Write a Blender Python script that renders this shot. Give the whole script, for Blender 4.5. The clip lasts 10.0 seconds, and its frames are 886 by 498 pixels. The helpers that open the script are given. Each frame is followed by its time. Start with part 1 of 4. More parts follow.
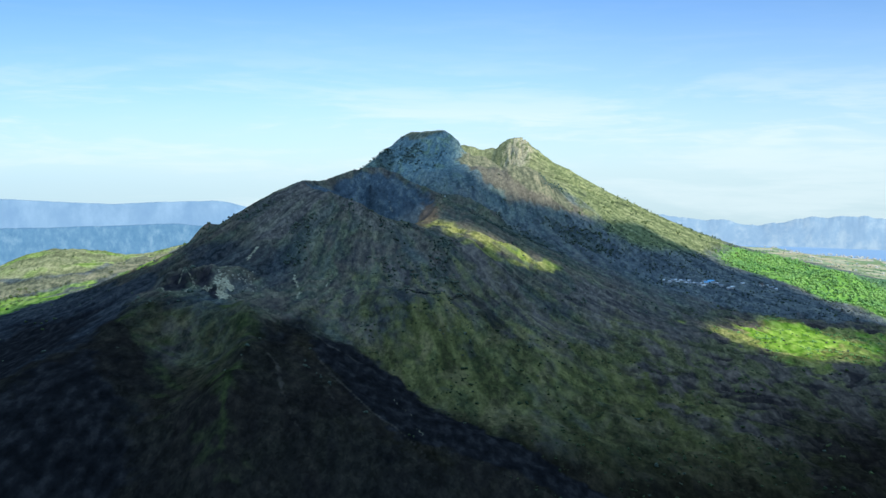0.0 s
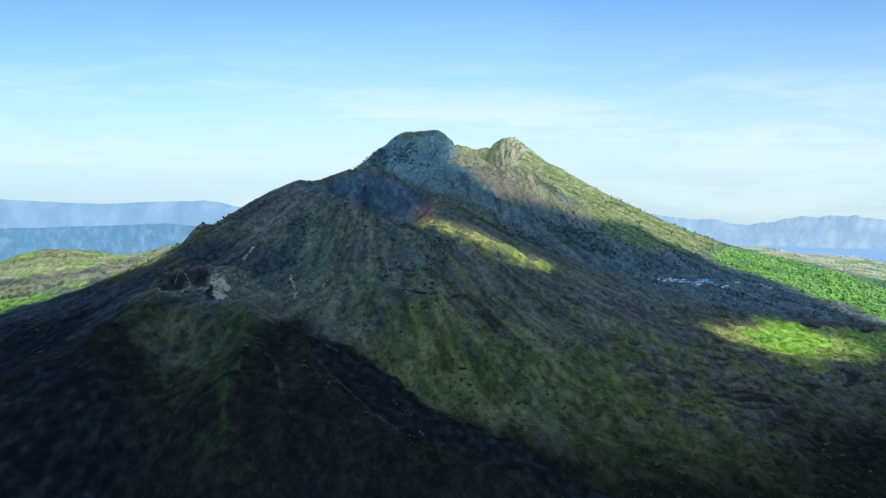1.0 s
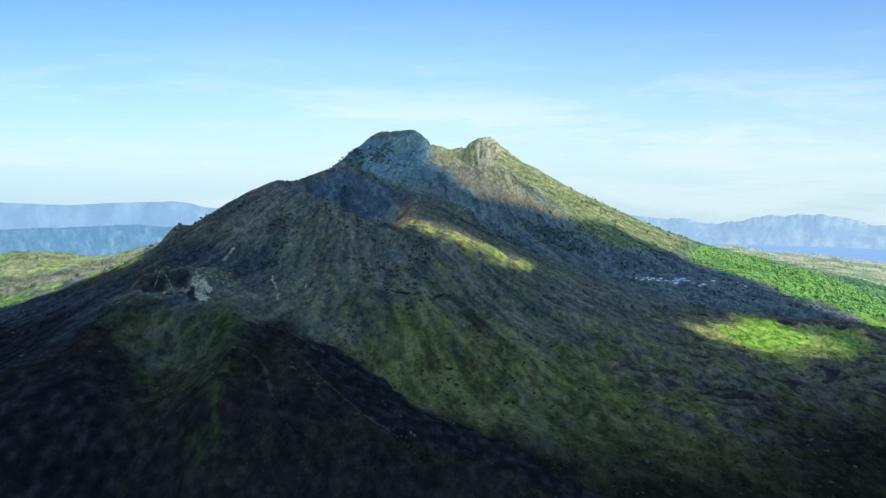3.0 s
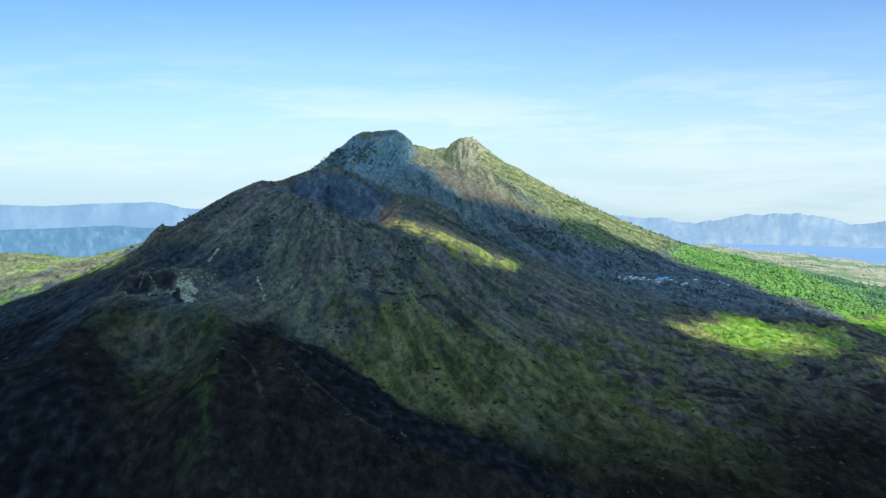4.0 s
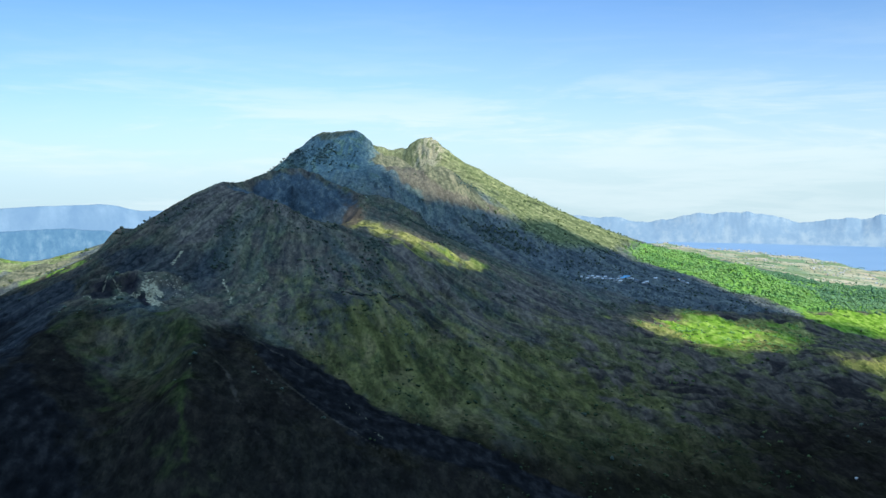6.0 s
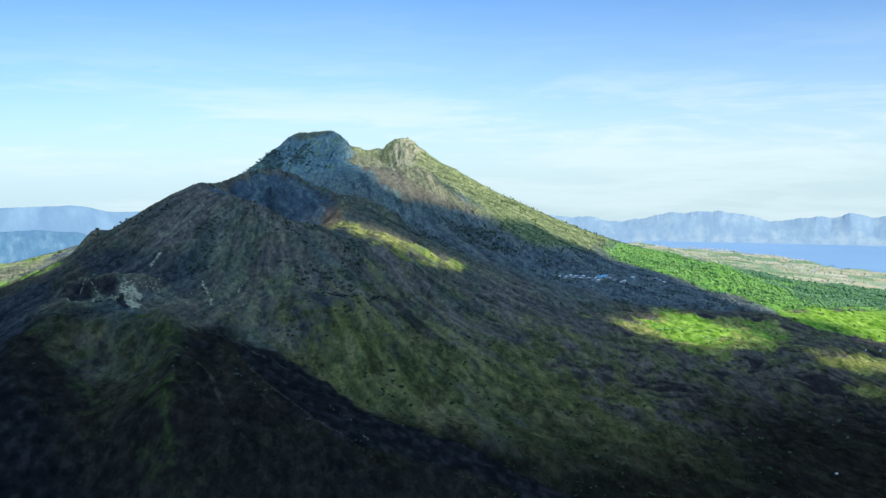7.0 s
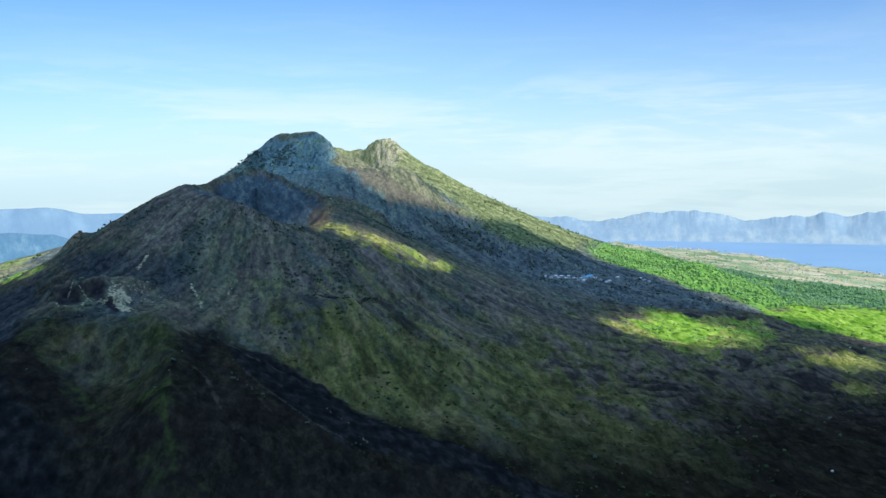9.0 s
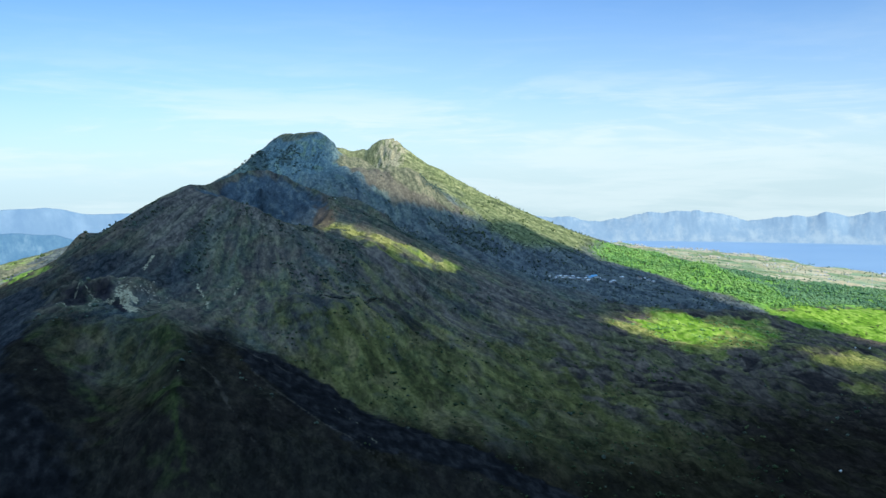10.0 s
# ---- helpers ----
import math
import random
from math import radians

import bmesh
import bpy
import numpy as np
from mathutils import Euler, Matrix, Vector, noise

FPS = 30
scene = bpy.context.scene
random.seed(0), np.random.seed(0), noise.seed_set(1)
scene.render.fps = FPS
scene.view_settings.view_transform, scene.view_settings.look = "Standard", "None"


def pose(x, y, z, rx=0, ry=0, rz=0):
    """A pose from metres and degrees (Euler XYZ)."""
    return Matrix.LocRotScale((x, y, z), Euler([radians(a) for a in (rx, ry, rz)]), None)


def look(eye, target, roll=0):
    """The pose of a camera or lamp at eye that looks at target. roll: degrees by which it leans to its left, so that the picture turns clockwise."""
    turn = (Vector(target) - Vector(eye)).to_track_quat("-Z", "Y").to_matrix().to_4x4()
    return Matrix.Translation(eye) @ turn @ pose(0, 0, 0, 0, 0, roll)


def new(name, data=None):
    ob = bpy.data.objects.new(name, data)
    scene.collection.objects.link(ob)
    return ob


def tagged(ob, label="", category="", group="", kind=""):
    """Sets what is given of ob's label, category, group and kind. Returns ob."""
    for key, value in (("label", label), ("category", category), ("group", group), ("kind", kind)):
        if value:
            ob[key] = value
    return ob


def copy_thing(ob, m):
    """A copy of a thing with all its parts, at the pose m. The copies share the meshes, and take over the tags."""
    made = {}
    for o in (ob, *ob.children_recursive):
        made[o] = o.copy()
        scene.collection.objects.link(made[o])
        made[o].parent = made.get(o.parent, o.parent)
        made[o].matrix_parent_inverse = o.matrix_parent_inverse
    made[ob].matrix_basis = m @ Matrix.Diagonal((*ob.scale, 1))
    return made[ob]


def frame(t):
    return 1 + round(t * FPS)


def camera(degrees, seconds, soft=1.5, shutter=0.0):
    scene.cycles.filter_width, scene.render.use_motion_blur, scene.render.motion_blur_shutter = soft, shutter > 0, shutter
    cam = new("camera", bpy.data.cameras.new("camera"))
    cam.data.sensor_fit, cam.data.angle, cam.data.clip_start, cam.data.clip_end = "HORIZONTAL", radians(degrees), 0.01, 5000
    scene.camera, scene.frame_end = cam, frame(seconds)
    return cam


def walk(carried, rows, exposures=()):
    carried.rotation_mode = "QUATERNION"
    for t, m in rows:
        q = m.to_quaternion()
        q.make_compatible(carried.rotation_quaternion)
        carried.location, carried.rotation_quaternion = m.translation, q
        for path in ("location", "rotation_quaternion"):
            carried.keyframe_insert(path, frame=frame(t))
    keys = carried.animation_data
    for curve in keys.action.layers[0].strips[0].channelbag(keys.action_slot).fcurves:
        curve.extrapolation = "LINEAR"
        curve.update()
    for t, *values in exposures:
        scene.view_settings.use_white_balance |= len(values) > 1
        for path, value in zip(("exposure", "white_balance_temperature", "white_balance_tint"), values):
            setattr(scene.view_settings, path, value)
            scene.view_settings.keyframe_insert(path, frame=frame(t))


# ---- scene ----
cam = camera(52.1, 10.0)
EYE = 262.0
# seconds, x, y, height over the first eye, yaw, pitch, roll
PATH = [
    (0, 0.00, 0.00, 0.00, 0.000, -5.000, 0.335),
    (0.5, -3.42, 0.59, -0.04, -0.294, -5.013, 0.328),
    (1, -7.09, 1.63, -0.29, -0.638, -5.005, 0.317),
    (1.5, -10.76, 2.13, -0.40, -0.995, -5.005, 0.314),
    (2, -14.74, 2.70, -0.34, -1.517, -5.011, 0.293),
    (2.5, -18.40, 3.52, -0.68, -2.056, -4.997, 0.270),
    (4, -29.95, 5.00, -0.64, -4.027, -4.986, 0.125),
    (4.5, -33.83, 5.41, -0.69, -4.727, -4.978, 0.088),
    (5, -37.57, 6.10, -0.76, -5.444, -4.969, 0.052),
    (5.5, -41.81, 6.72, -0.61, -6.182, -4.966, -0.000),
    (7, -53.66, 8.72, -0.54, -8.777, -4.952, -0.187),
    (7.5, -57.76, 9.73, -0.46, -9.321, -4.965, -0.220),
    (8, -61.53, 10.80, -0.42, -9.829, -4.957, -0.283),
    (8.5, -65.54, 12.52, -0.48, -10.380, -4.944, -0.313),
    (9, -69.60, 13.48, 0.01, -10.407, -4.931, -0.354),
    (9.5, -72.74, 14.29, 0.00, -10.394, -4.912, -0.386),
    (10, -75.16, 14.53, 0.14, -10.383, -4.926, -0.389),
]


def aim(x, y, z, yaw, pitch, roll):
    eye = Vector((x, y, EYE + z))
    a, b = radians(yaw), radians(pitch)
    return look(eye, eye + 100 * Vector((-math.sin(a) * math.cos(b), math.cos(a) * math.cos(b), math.sin(b))), roll)


walk(cam, [(t, aim(*row)) for t, *row in PATH], [(0.0, 0.0, 6250.0, 5.0), (10.0, 0.0, 6250.0, 5.0)])

# ---- daylight ----
SUN = Vector((0.45, -0.70, 0.56)).normalized()
SUN_STRENGTH, SKY_STRENGTH = 5.0, 0.117
scene.view_settings.exposure = 0.0

lamp = bpy.data.lights.new("sun", "SUN")
lamp.energy, lamp.angle, lamp.color = SUN_STRENGTH, radians(1.2), (1.0, 0.93, 0.80)
sun = new("sun", lamp)
sun.matrix_world = look(SUN * 3000, (0, 0, 0))


# ---- material helpers ----
class Nodes:
    """A node tree with short calls: every call makes a node and returns its first output."""

    def __init__(self, tree):
        self.tree = tree
        tree.nodes.clear()

    def node(self, kind, out=0, inputs=(), **values):
        n = self.tree.nodes.new(kind)
        for key, value in values.items():
            setattr(n, key, value)
        for key, value in dict(inputs).items():
            if isinstance(value, bpy.types.NodeSocket):
                self.tree.links.new(value, n.inputs[key])
            else:
                n.inputs[key].default_value = value
        return n.outputs[out]

    def place(self):
        return self.node("ShaderNodeTexCoord", "Object")

    def noise(self, vector, size, detail=4, rough=0.55, warp=0.0, stretch=None):
        if stretch:
            vector = self.node("ShaderNodeVectorMath", 0, {0: vector, 1: stretch}, operation="MULTIPLY")
        return self.node("ShaderNodeTexNoise", "Fac", {"Vector": vector, "Scale": 1 / size, "Detail": detail, "Roughness": rough, "Distortion": warp})

    def ramp(self, fac, *stops):
        n = self.tree.nodes.new("ShaderNodeValToRGB")
        while len(n.color_ramp.elements) < len(stops):
            n.color_ramp.elements.new(0.5)
        for e, (at, c) in zip(n.color_ramp.elements, stops):
            e.position, e.color = at, (*c, 1) if len(c) == 3 else c
        self.tree.links.new(fac, n.inputs[0])
        return n.outputs[0]

    def mix(self, fac, a, b, kind="MIX"):
        n = self.tree.nodes.new("ShaderNodeMix")
        n.data_type, n.blend_type = "RGBA", kind
        for i, value in ((0, fac), (6, a), (7, b)):
            if isinstance(value, bpy.types.NodeSocket):
                self.tree.links.new(value, n.inputs[i])
            else:
                n.inputs[i].default_value = (*value, 1) if isinstance(value, tuple) and len(value) == 3 else value
        return n.outputs[2]

    def maths(self, kind, a, b=0.0, clamp=False):
        return self.node("ShaderNodeMath", 0, {0: a, 1: b}, operation=kind, use_clamp=clamp)

    def band(self, value, low, high):
        """0 below low, 1 above high."""
        n = self.tree.nodes.new("ShaderNodeMapRange")
        n.interpolation_type = "SMOOTHSTEP"
        self.tree.links.new(value, n.inputs[0])
        n.inputs[1].default_value, n.inputs[2].default_value = low, high
        return n.outputs[0]

    def attr(self, name):
        return self.node("ShaderNodeAttribute", "Fac", attribute_name=name)

    def bump(self, height, strength, distance, normal=None):
        inputs = {"Height": height, "Strength": strength, "Distance": distance}
        if normal:
            inputs["Normal"] = normal
        return self.node("ShaderNodeBump", 0, inputs)

    def surface(self, colour, rough=0.9, normal=None, metal=0.0, spec=0.25, glow=None, glow_strength=0.0):
        inputs = {"Base Color": colour if isinstance(colour, bpy.types.NodeSocket) else (*colour, 1), "Roughness": rough, "Metallic": metal, "Specular IOR Level": spec}
        if normal:
            inputs["Normal"] = normal
        if glow_strength:
            inputs["Emission Color"], inputs["Emission Strength"] = glow if isinstance(glow, bpy.types.NodeSocket) else (*glow, 1), glow_strength
        shader = self.node("ShaderNodeBsdfPrincipled", 0, inputs)
        self.finish(shader)

    def finish(self, shader):
        n = self.tree.nodes.new("ShaderNodeOutputMaterial")
        self.tree.links.new(shader, n.inputs[0])


def material(name):
    m = bpy.data.materials.new(name)
    m.use_nodes = True
    return m, Nodes(m.node_tree)


# ---- sky ----
world = bpy.data.worlds.new("sky")
scene.world = world
world.use_nodes = True
n = Nodes(world.node_tree)
sky = n.node("ShaderNodeTexSky", 0, sky_type="NISHITA", sun_disc=False, sun_elevation=math.asin(SUN.z), sun_rotation=math.atan2(SUN.x, SUN.y), altitude=1500.0, air_density=1.0, dust_density=0.6, ozone_density=2.0)
way = n.node("ShaderNodeTexCoord", "Generated")
up = n.node("ShaderNodeSeparateXYZ", "Z", {0: way})
# thin high cloud, thickest low over the horizon
veil = n.noise(way, 0.30, 5, 0.6, 0.5, (1.0, 1.0, 7.0))
wisp = n.noise(way, 0.10, 6, 0.6, 0.8, (1.0, 1.0, 8.0))
low = n.ramp(up, (0.0, (0.72, 0.72, 0.72)), (0.04, (0.66, 0.66, 0.66)), (0.085, (0.36, 0.36, 0.36)), (0.2, (0.0, 0.0, 0.0)))
side = n.band(n.node("ShaderNodeSeparateXYZ", "X", {0: way}), -0.62, 0.10)
amount = n.maths("MULTIPLY", n.maths("MULTIPLY", low, n.maths("ADD", 0.70, n.maths("MULTIPLY", veil, 0.55))), n.maths("ADD", 0.82, n.maths("MULTIPLY", side, 0.18)), True)
tint = n.mix(1.0, sky, n.mix(side, (0.50, 0.78, 1.24), (0.70, 0.98, 1.36)), "MULTIPLY")
colour = n.mix(amount, tint, (6.4, 7.65, 8.3))
streaks = n.maths("MULTIPLY", n.band(n.maths("ADD", n.maths("MULTIPLY", veil, 0.7), n.maths("MULTIPLY", wisp, 0.35)), 0.48, 0.66), n.ramp(up, (0.0, (0.3, 0.3, 0.3)), (0.05, (0.6, 0.6, 0.6)), (0.066, (0.36, 0.36, 0.36)), (0.12, (0.06, 0.06, 0.06)), (0.2, (0.0, 0.0, 0.0))))
colour = n.mix(streaks, colour, (8.0, 8.7, 8.9))
# above the clear band, an unseen brighter, bluer dome added to fill the shade
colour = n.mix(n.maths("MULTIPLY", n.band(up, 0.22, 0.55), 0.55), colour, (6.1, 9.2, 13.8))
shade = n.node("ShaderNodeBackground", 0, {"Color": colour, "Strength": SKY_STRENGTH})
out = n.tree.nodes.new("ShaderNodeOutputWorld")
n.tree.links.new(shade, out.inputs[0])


# ---- plan arithmetic ----
def mixed(a, b, t):
    return a + (b - a) * t


def rise(low, high, v):
    t = np.clip((v - low) / (high - low), 0, 1)
    return t * t * (3 - 2 * t)


def scatter(ix, iy, seed):
    """A random number from 0 to 1 for each whole pair."""
    h = (ix.astype(np.int64) * 374761393 + iy.astype(np.int64) * 668265263 + seed * 974634777) & 0xFFFFFFFF
    h = ((h ^ (h >> 13)) * 1274126177) & 0xFFFFFFFF
    h = ((h ^ (h >> 16)) * 2246822519) & 0xFFFFFFFF
    return ((h ^ (h >> 15)) & 0xFFFFFF) / float(0x1000000)


def grain(x, y, size, seed=0):
    """Smooth noise from -1 to 1."""
    x, y = x / size + 517.3, y / size + 291.7
    ix, iy = np.floor(x), np.floor(y)
    fx, fy = x - ix, y - iy
    ux, uy = fx**3 * (fx * (fx * 6 - 15) + 10), fy**3 * (fy * (fy * 6 - 15) + 10)

    def corner(a, b):
        turn = scatter(ix + a, iy + b, seed) * 2 * np.pi
        return np.cos(turn) * (fx - a) + np.sin(turn) * (fy - b)

    return 1.5 * mixed(mixed(corner(0, 0), corner(1, 0), ux), mixed(corner(0, 1), corner(1, 1), ux), uy)


def rough(x, y, size, octaves=4, seed=0, fall=0.5, sharp=False):
    """Noise summed over octaves; sharp gives ridges."""
    total, gain = 0.0, 1.0
    for k in range(octaves):
        v = grain(x, y, size / 2**k, seed + 31 * k)
        total = total + gain * ((0.5 - np.abs(v)) * 2 if sharp else v)
        gain *= fall
    return total


def inside(points, x, y):
    """The distance to a closed outline, positive inside it."""
    pts = np.array(points, float)
    best, odd = np.full(np.shape(x), 1e18), np.zeros(np.shape(x), bool)
    for (ax, ay), (bx, by) in zip(pts, np.roll(pts, -1, 0)):
        ex, ey = bx - ax, by - ay
        t = np.clip(((x - ax) * ex + (y - ay) * ey) / (ex * ex + ey * ey), 0, 1)
        best = np.minimum(best, (x - ax - t * ex) ** 2 + (y - ay - t * ey) ** 2)
        if ay != by:
            odd ^= ((ay > y) != (by > y)) & (x < ex * (y - ay) / ey + ax)
    return np.where(odd, 1, -1) * np.sqrt(best)


def along(points, x, y):
    """The distance to an open line."""
    best = np.full(np.shape(x), 1e18)
    for (ax, ay), (bx, by) in zip(points, points[1:]):
        ex, ey = bx - ax, by - ay
        t = np.clip(((x - ax) * ex + (y - ay) * ey) / (ex * ex + ey * ey), 0, 1)
        best = np.minimum(best, (x - ax - t * ex) ** 2 + (y - ay - t * ey) ** 2)
    return np.sqrt(best)


def bearing(x, y):
    return np.degrees(np.arctan2(y, x))


def lobe(angle, centre, width):
    return np.exp(-((((angle - centre + 180) % 360 - 180) / width) ** 2))


def mound(x, y, cx, cy, height, reach, squash=1.0):
    return height * np.exp(-((x - cx) ** 2 + ((y - cy) * squash) ** 2) / reach**2)


def downhill(x, y, cx, cy, wide, fine, seed):
    """Ribs and gullies that run down a cone from its top; wide and fine: their spacing in degrees."""
    dx, dy = x - cx, y - cy
    r = np.hypot(dx, dy) + 1
    a = np.degrees(np.arctan2(dy, dx)) + 5 * grain(x, y, 130, seed) + 1.5 * grain(x, y, 40, seed + 1)
    ring = 57.3
    big = rough(np.cos(a / ring) * ring, np.sin(a / ring) * ring + r * 0.004, wide, 2, seed + 2, 0.5, True)
    small = rough(np.cos(a / ring) * ring, np.sin(a / ring) * ring + r * 0.012, fine, 2, seed + 5, 0.5, True)
    return big - 0.6, small - 0.65


def drawn(x, y, cx, cy, size, seed):
    """Noise drawn out down the slope of a cone."""
    dx, dy = x - cx, y - cy
    r = np.hypot(dx, dy) + 1
    a = np.arctan2(dy, dx) + 0.05 * grain(x, y, 90, seed)
    total = 0.0
    for k, reach in enumerate((140.0, 320.0, 640.0)):
        # the spacing stays nearly even in metres as the fan widens
        near = np.exp(-((np.log(r / reach) / 0.55) ** 2))
        total = total + near * rough(np.cos(a) * reach + 900 * k, np.sin(a) * reach + 0.18 * r, size, 4, seed + k, 0.6)
    return total


# ---- the lie of the land ----
SUMMIT, SUMMIT_R, SUMMIT_H = (43.4, 1747.9), 120.8, 306.5
SIDE, SIDE_R, SIDE_H = (-93.3, 1161.2), 85.9, 215.4
LAVA_EDGE = [(-110, 775), (-79, 780), (-59, 763), (-40, 743), (-22, 715), (-5, 683), (15, 668), (45, 633), (60, 606), (80, 588), (107, 574), (140, 540), (190, 430)]
TONGUE_BANK = [(-112, 770), (-106, 732), (-91, 693), (-72, 654), (-55, 621), (-35, 603), (-17, 588), (12, 574), (64, 555), (110, 500)]
RIDGES = [[(-166, 760), (-160, 735), (-144, 658), (-140, 582), (-131, 525), (-121, 470)], [(-142, 590), (-155, 545), (-175, 480)], [(-249, 742), (-262, 669), (-275, 590), (-290, 500)]]
SHORE = [(1420, 1300), (1334, 1913), (1289, 2110), (1322, 2442), (1258, 2669), (1137, 2830), (1144, 3097), (1540, 3015), (1998, 2812), (2700, 2400), (2700, 1300)]
# x, y, half width, half length, depth, darkness
PITS = [(-256, 852, 14, 25, 10, 1.0), (-238, 876, 12, 22, 8, 0.8), (-213, 838, 9, 15, 7, 1.0), (-272, 838, 7, 10, 3, 0.5), (-262, 876, 9, 16, 5, 0.5)]
BACK_RIM = [(-35, 1266), (-3, 1270), (35, 1276), (72, 1288)]
# low rises and hollows of the slopes: x, y, height, reach
SWELLS = [
    (-69, 1184, 14, 45), (-115, 933, -12, 70), (-260, 812, 15, 66), (-330, 1085, -4, 40), (45, 608, 11, 70), (-59, 1542, 12, 45), (578, 1303, -15, 45), (122, 950, -12, 70), (-28, 822, 8, 70),
    (294, 1300, -7, 70), (537, 1146, 8, 150), (480, 1415, -6, 70), (-8, 1072, -7, 45), (602, 1378, 20, 58), (775, 1430, -13, 85), (552, 1433, -10, 45),
]
# bearing and height round the broken summit rim
RIM = [(-180, 296), (-163, 301), (-146, 329), (-111, 329), (-103, 316), (-96, 293), (-81, 278), (-66, 269), (-54, 259), (-39, 255), (-22, 258), (-8, 280), (6, 300), (20, 313), (31, 320), (47, 318), (54, 304), (71, 301), (91, 308), (120, 304), (180, 296)]


def land(x, y, parts=None):
    """The height of the ground."""
    base = 20.8 - 0.0153 * x - 0.036 * (y - 1000)
    base = 5 + np.logaddexp(0, (base - 5) / 6) * 6
    # the main cone with its broken summit crater
    dx, dy = x - SUMMIT[0], y - SUMMIT[1]
    r, a = np.hypot(dx, dy), bearing(dx, dy)
    rim = np.interp(a + 3 * grain(x, y, 30, 5), [q for q, _ in RIM], [q for _, q in RIM])
    beyond = np.maximum(r - SUMMIT_R, 0)
    flank = SUMMIT_H * np.exp(-((beyond / 398.1) ** 1.09)) + (rim - SUMMIT_H) * np.exp(-((beyond / 105) ** 1.3))
    high = np.where(r < SUMMIT_R, mixed(226, rim, rise(0.30, 1.04, r / SUMMIT_R)), flank)
    roof = 325 + 2 * grain(x, y, 45, 8)
    high = roof - np.logaddexp(0, (roof - high) / 3) * 3
    # the side cone and its open crater
    dx, dy = x - SIDE[0], y - SIDE[1]
    r2, a = np.hypot(dx, dy), bearing(dx, dy)
    rim = SIDE_H + 11 * lobe(a, 180, 45) + 29.3 * lobe(a, 95, 45) - 12.3 * lobe(a, -10, 45) - 31 * lobe(a, -60, 38)
    beyond2 = np.maximum(r2 - SIDE_R, 0)
    flank = SIDE_H * np.exp(-((beyond2 / 276.1) ** 1.31)) + (rim - SIDE_H) * np.exp(-beyond2 / 90)
    side = np.where(r2 < SIDE_R, rim - 34 * (1 - (r2 / SIDE_R) ** 3), flank)
    spur = mound(x, y, -210.4, 781.8, 109.6, 206.6, 0.37)
    hill = mound(np.where(x < -600, x + 0.6 * (x + 600), x), y, -634.5, 1457.6, 114.0, 242.1)
    forms = [np.maximum(v, 1e-3) for v in (high, side, spur, hill)]
    h = base + sum(v**5 for v in forms) ** 0.2
    h = h + mound(x, y, -312.8, 1186.5, 19, 19) + mound(x, y, 650.2, 1371.8, 8.8, 134.9) + mound(x, y, 138, 1478, 40, 68)
    h = h + mound(x, y, -16.3, 847.7, 17.3, 50) + mound(x, y, 444.3, 900.4, 18.2, 120)
    # the shoulder between the two cones, the floor of the side crater, and the steep nose of the near spur
    h = h + mound(x, y, -16, 1412, 42, 108) + mound(x, y, 57, 1433, 18, 95)
    h = h - 0.30 * 12 * (np.logaddexp(0, (585 - y) / 12) - np.logaddexp(0, (430 - y) / 12)) * np.exp(-(((x + 150) / 130) ** 2))
    h = h + np.interp(x, [-40, 0, 35, 75, 130], [0, 12, 24, 18, 0]) * np.exp(-((along(BACK_RIM, x, y) / 24) ** 2))
    h = h - 26 * np.exp(-((along([(-192, 690), (-190, 600), (-186, 400)], x, y) / 40) ** 2)) * rise(770, 690, y)
    for cx, cy, up, reach in SWELLS:
        h = h + mound(x, y, cx, cy, up, reach)
    # ribs and gullies of both cones, and of the hill beside them
    tall = rise(25, 100, forms[0]) * (0.25 + 0.75 * rise(0, 50, beyond))
    tall2 = rise(25, 100, forms[1]) * (0.3 + 0.7 * rise(0, 40, beyond2))
    main = forms[0] > forms[1]
    big, small = downhill(x, y, *SUMMIT, 11.0, 3.2, 3)
    big2, small2 = downhill(x, y, *SIDE, 17.0, 5.0, 13)
    front = np.exp(-((x + 20) ** 2 + (y - 1570) ** 2) / 165**2)
    rib = np.where(main, tall * (big * (5.4 - 4.9 * front) + small * (1.4 - 1.2 * front)), tall2 * (big2 * 3.6 + small2 * 0.9))
    share = rise(-40, 40, forms[0] - forms[1])
    streak = mixed(drawn(x, y, *SIDE, 14, 61), drawn(x, y, *SUMMIT, 16, 67), share)
    h = h + (2.4 - 2.1 * front) * streak * np.maximum(tall, tall2) + 7.0 * front * rise(326, 300, h) * (rough(0.5 * x + 0.4 * y, 1.1 * x - 0.25 * y, 58, 3, 45, 0.45, True) - 0.6)
    lumps = rough(x, y, 70, 3, 11)
    h = h + rib + 2.2 * lumps + 0.9 * rough(x, y, 16, 3, 17)
    bigh, smallh = downhill(x, y, -640, 1560, 16.0, 5.0, 19)
    h = h + rise(30, 90, forms[3]) * (2.4 * bigh + 1.0 * smallh)
    # crags of the second peak and steps of rock below the brow
    crag = np.exp(-((x - 138) ** 2 + (y - 1772) ** 2) / 44**2)
    h = h + crag * 5.5 * rough(x, y, 13, 3, 47, 0.6, True)
    # slabs of rock inside the side crater
    cup = rise(1.0, 0.7, r2 / SIDE_R)
    h = h + cup * (5.0 * rough(0.8 * x + 0.5 * y, 0.5 * y - 0.6 * x, 30, 3, 49, 0.55, True) - 2.5)
    # wrinkled lava on the plain beside the cone
    plain = rise(112, 72, h) * rise(60, 190, x) * rise(1750, 1300, y)
    wx, wy = x + 34 * rough(x, y, 75, 2, 23), y + 34 * rough(x, y, 75, 2, 29)
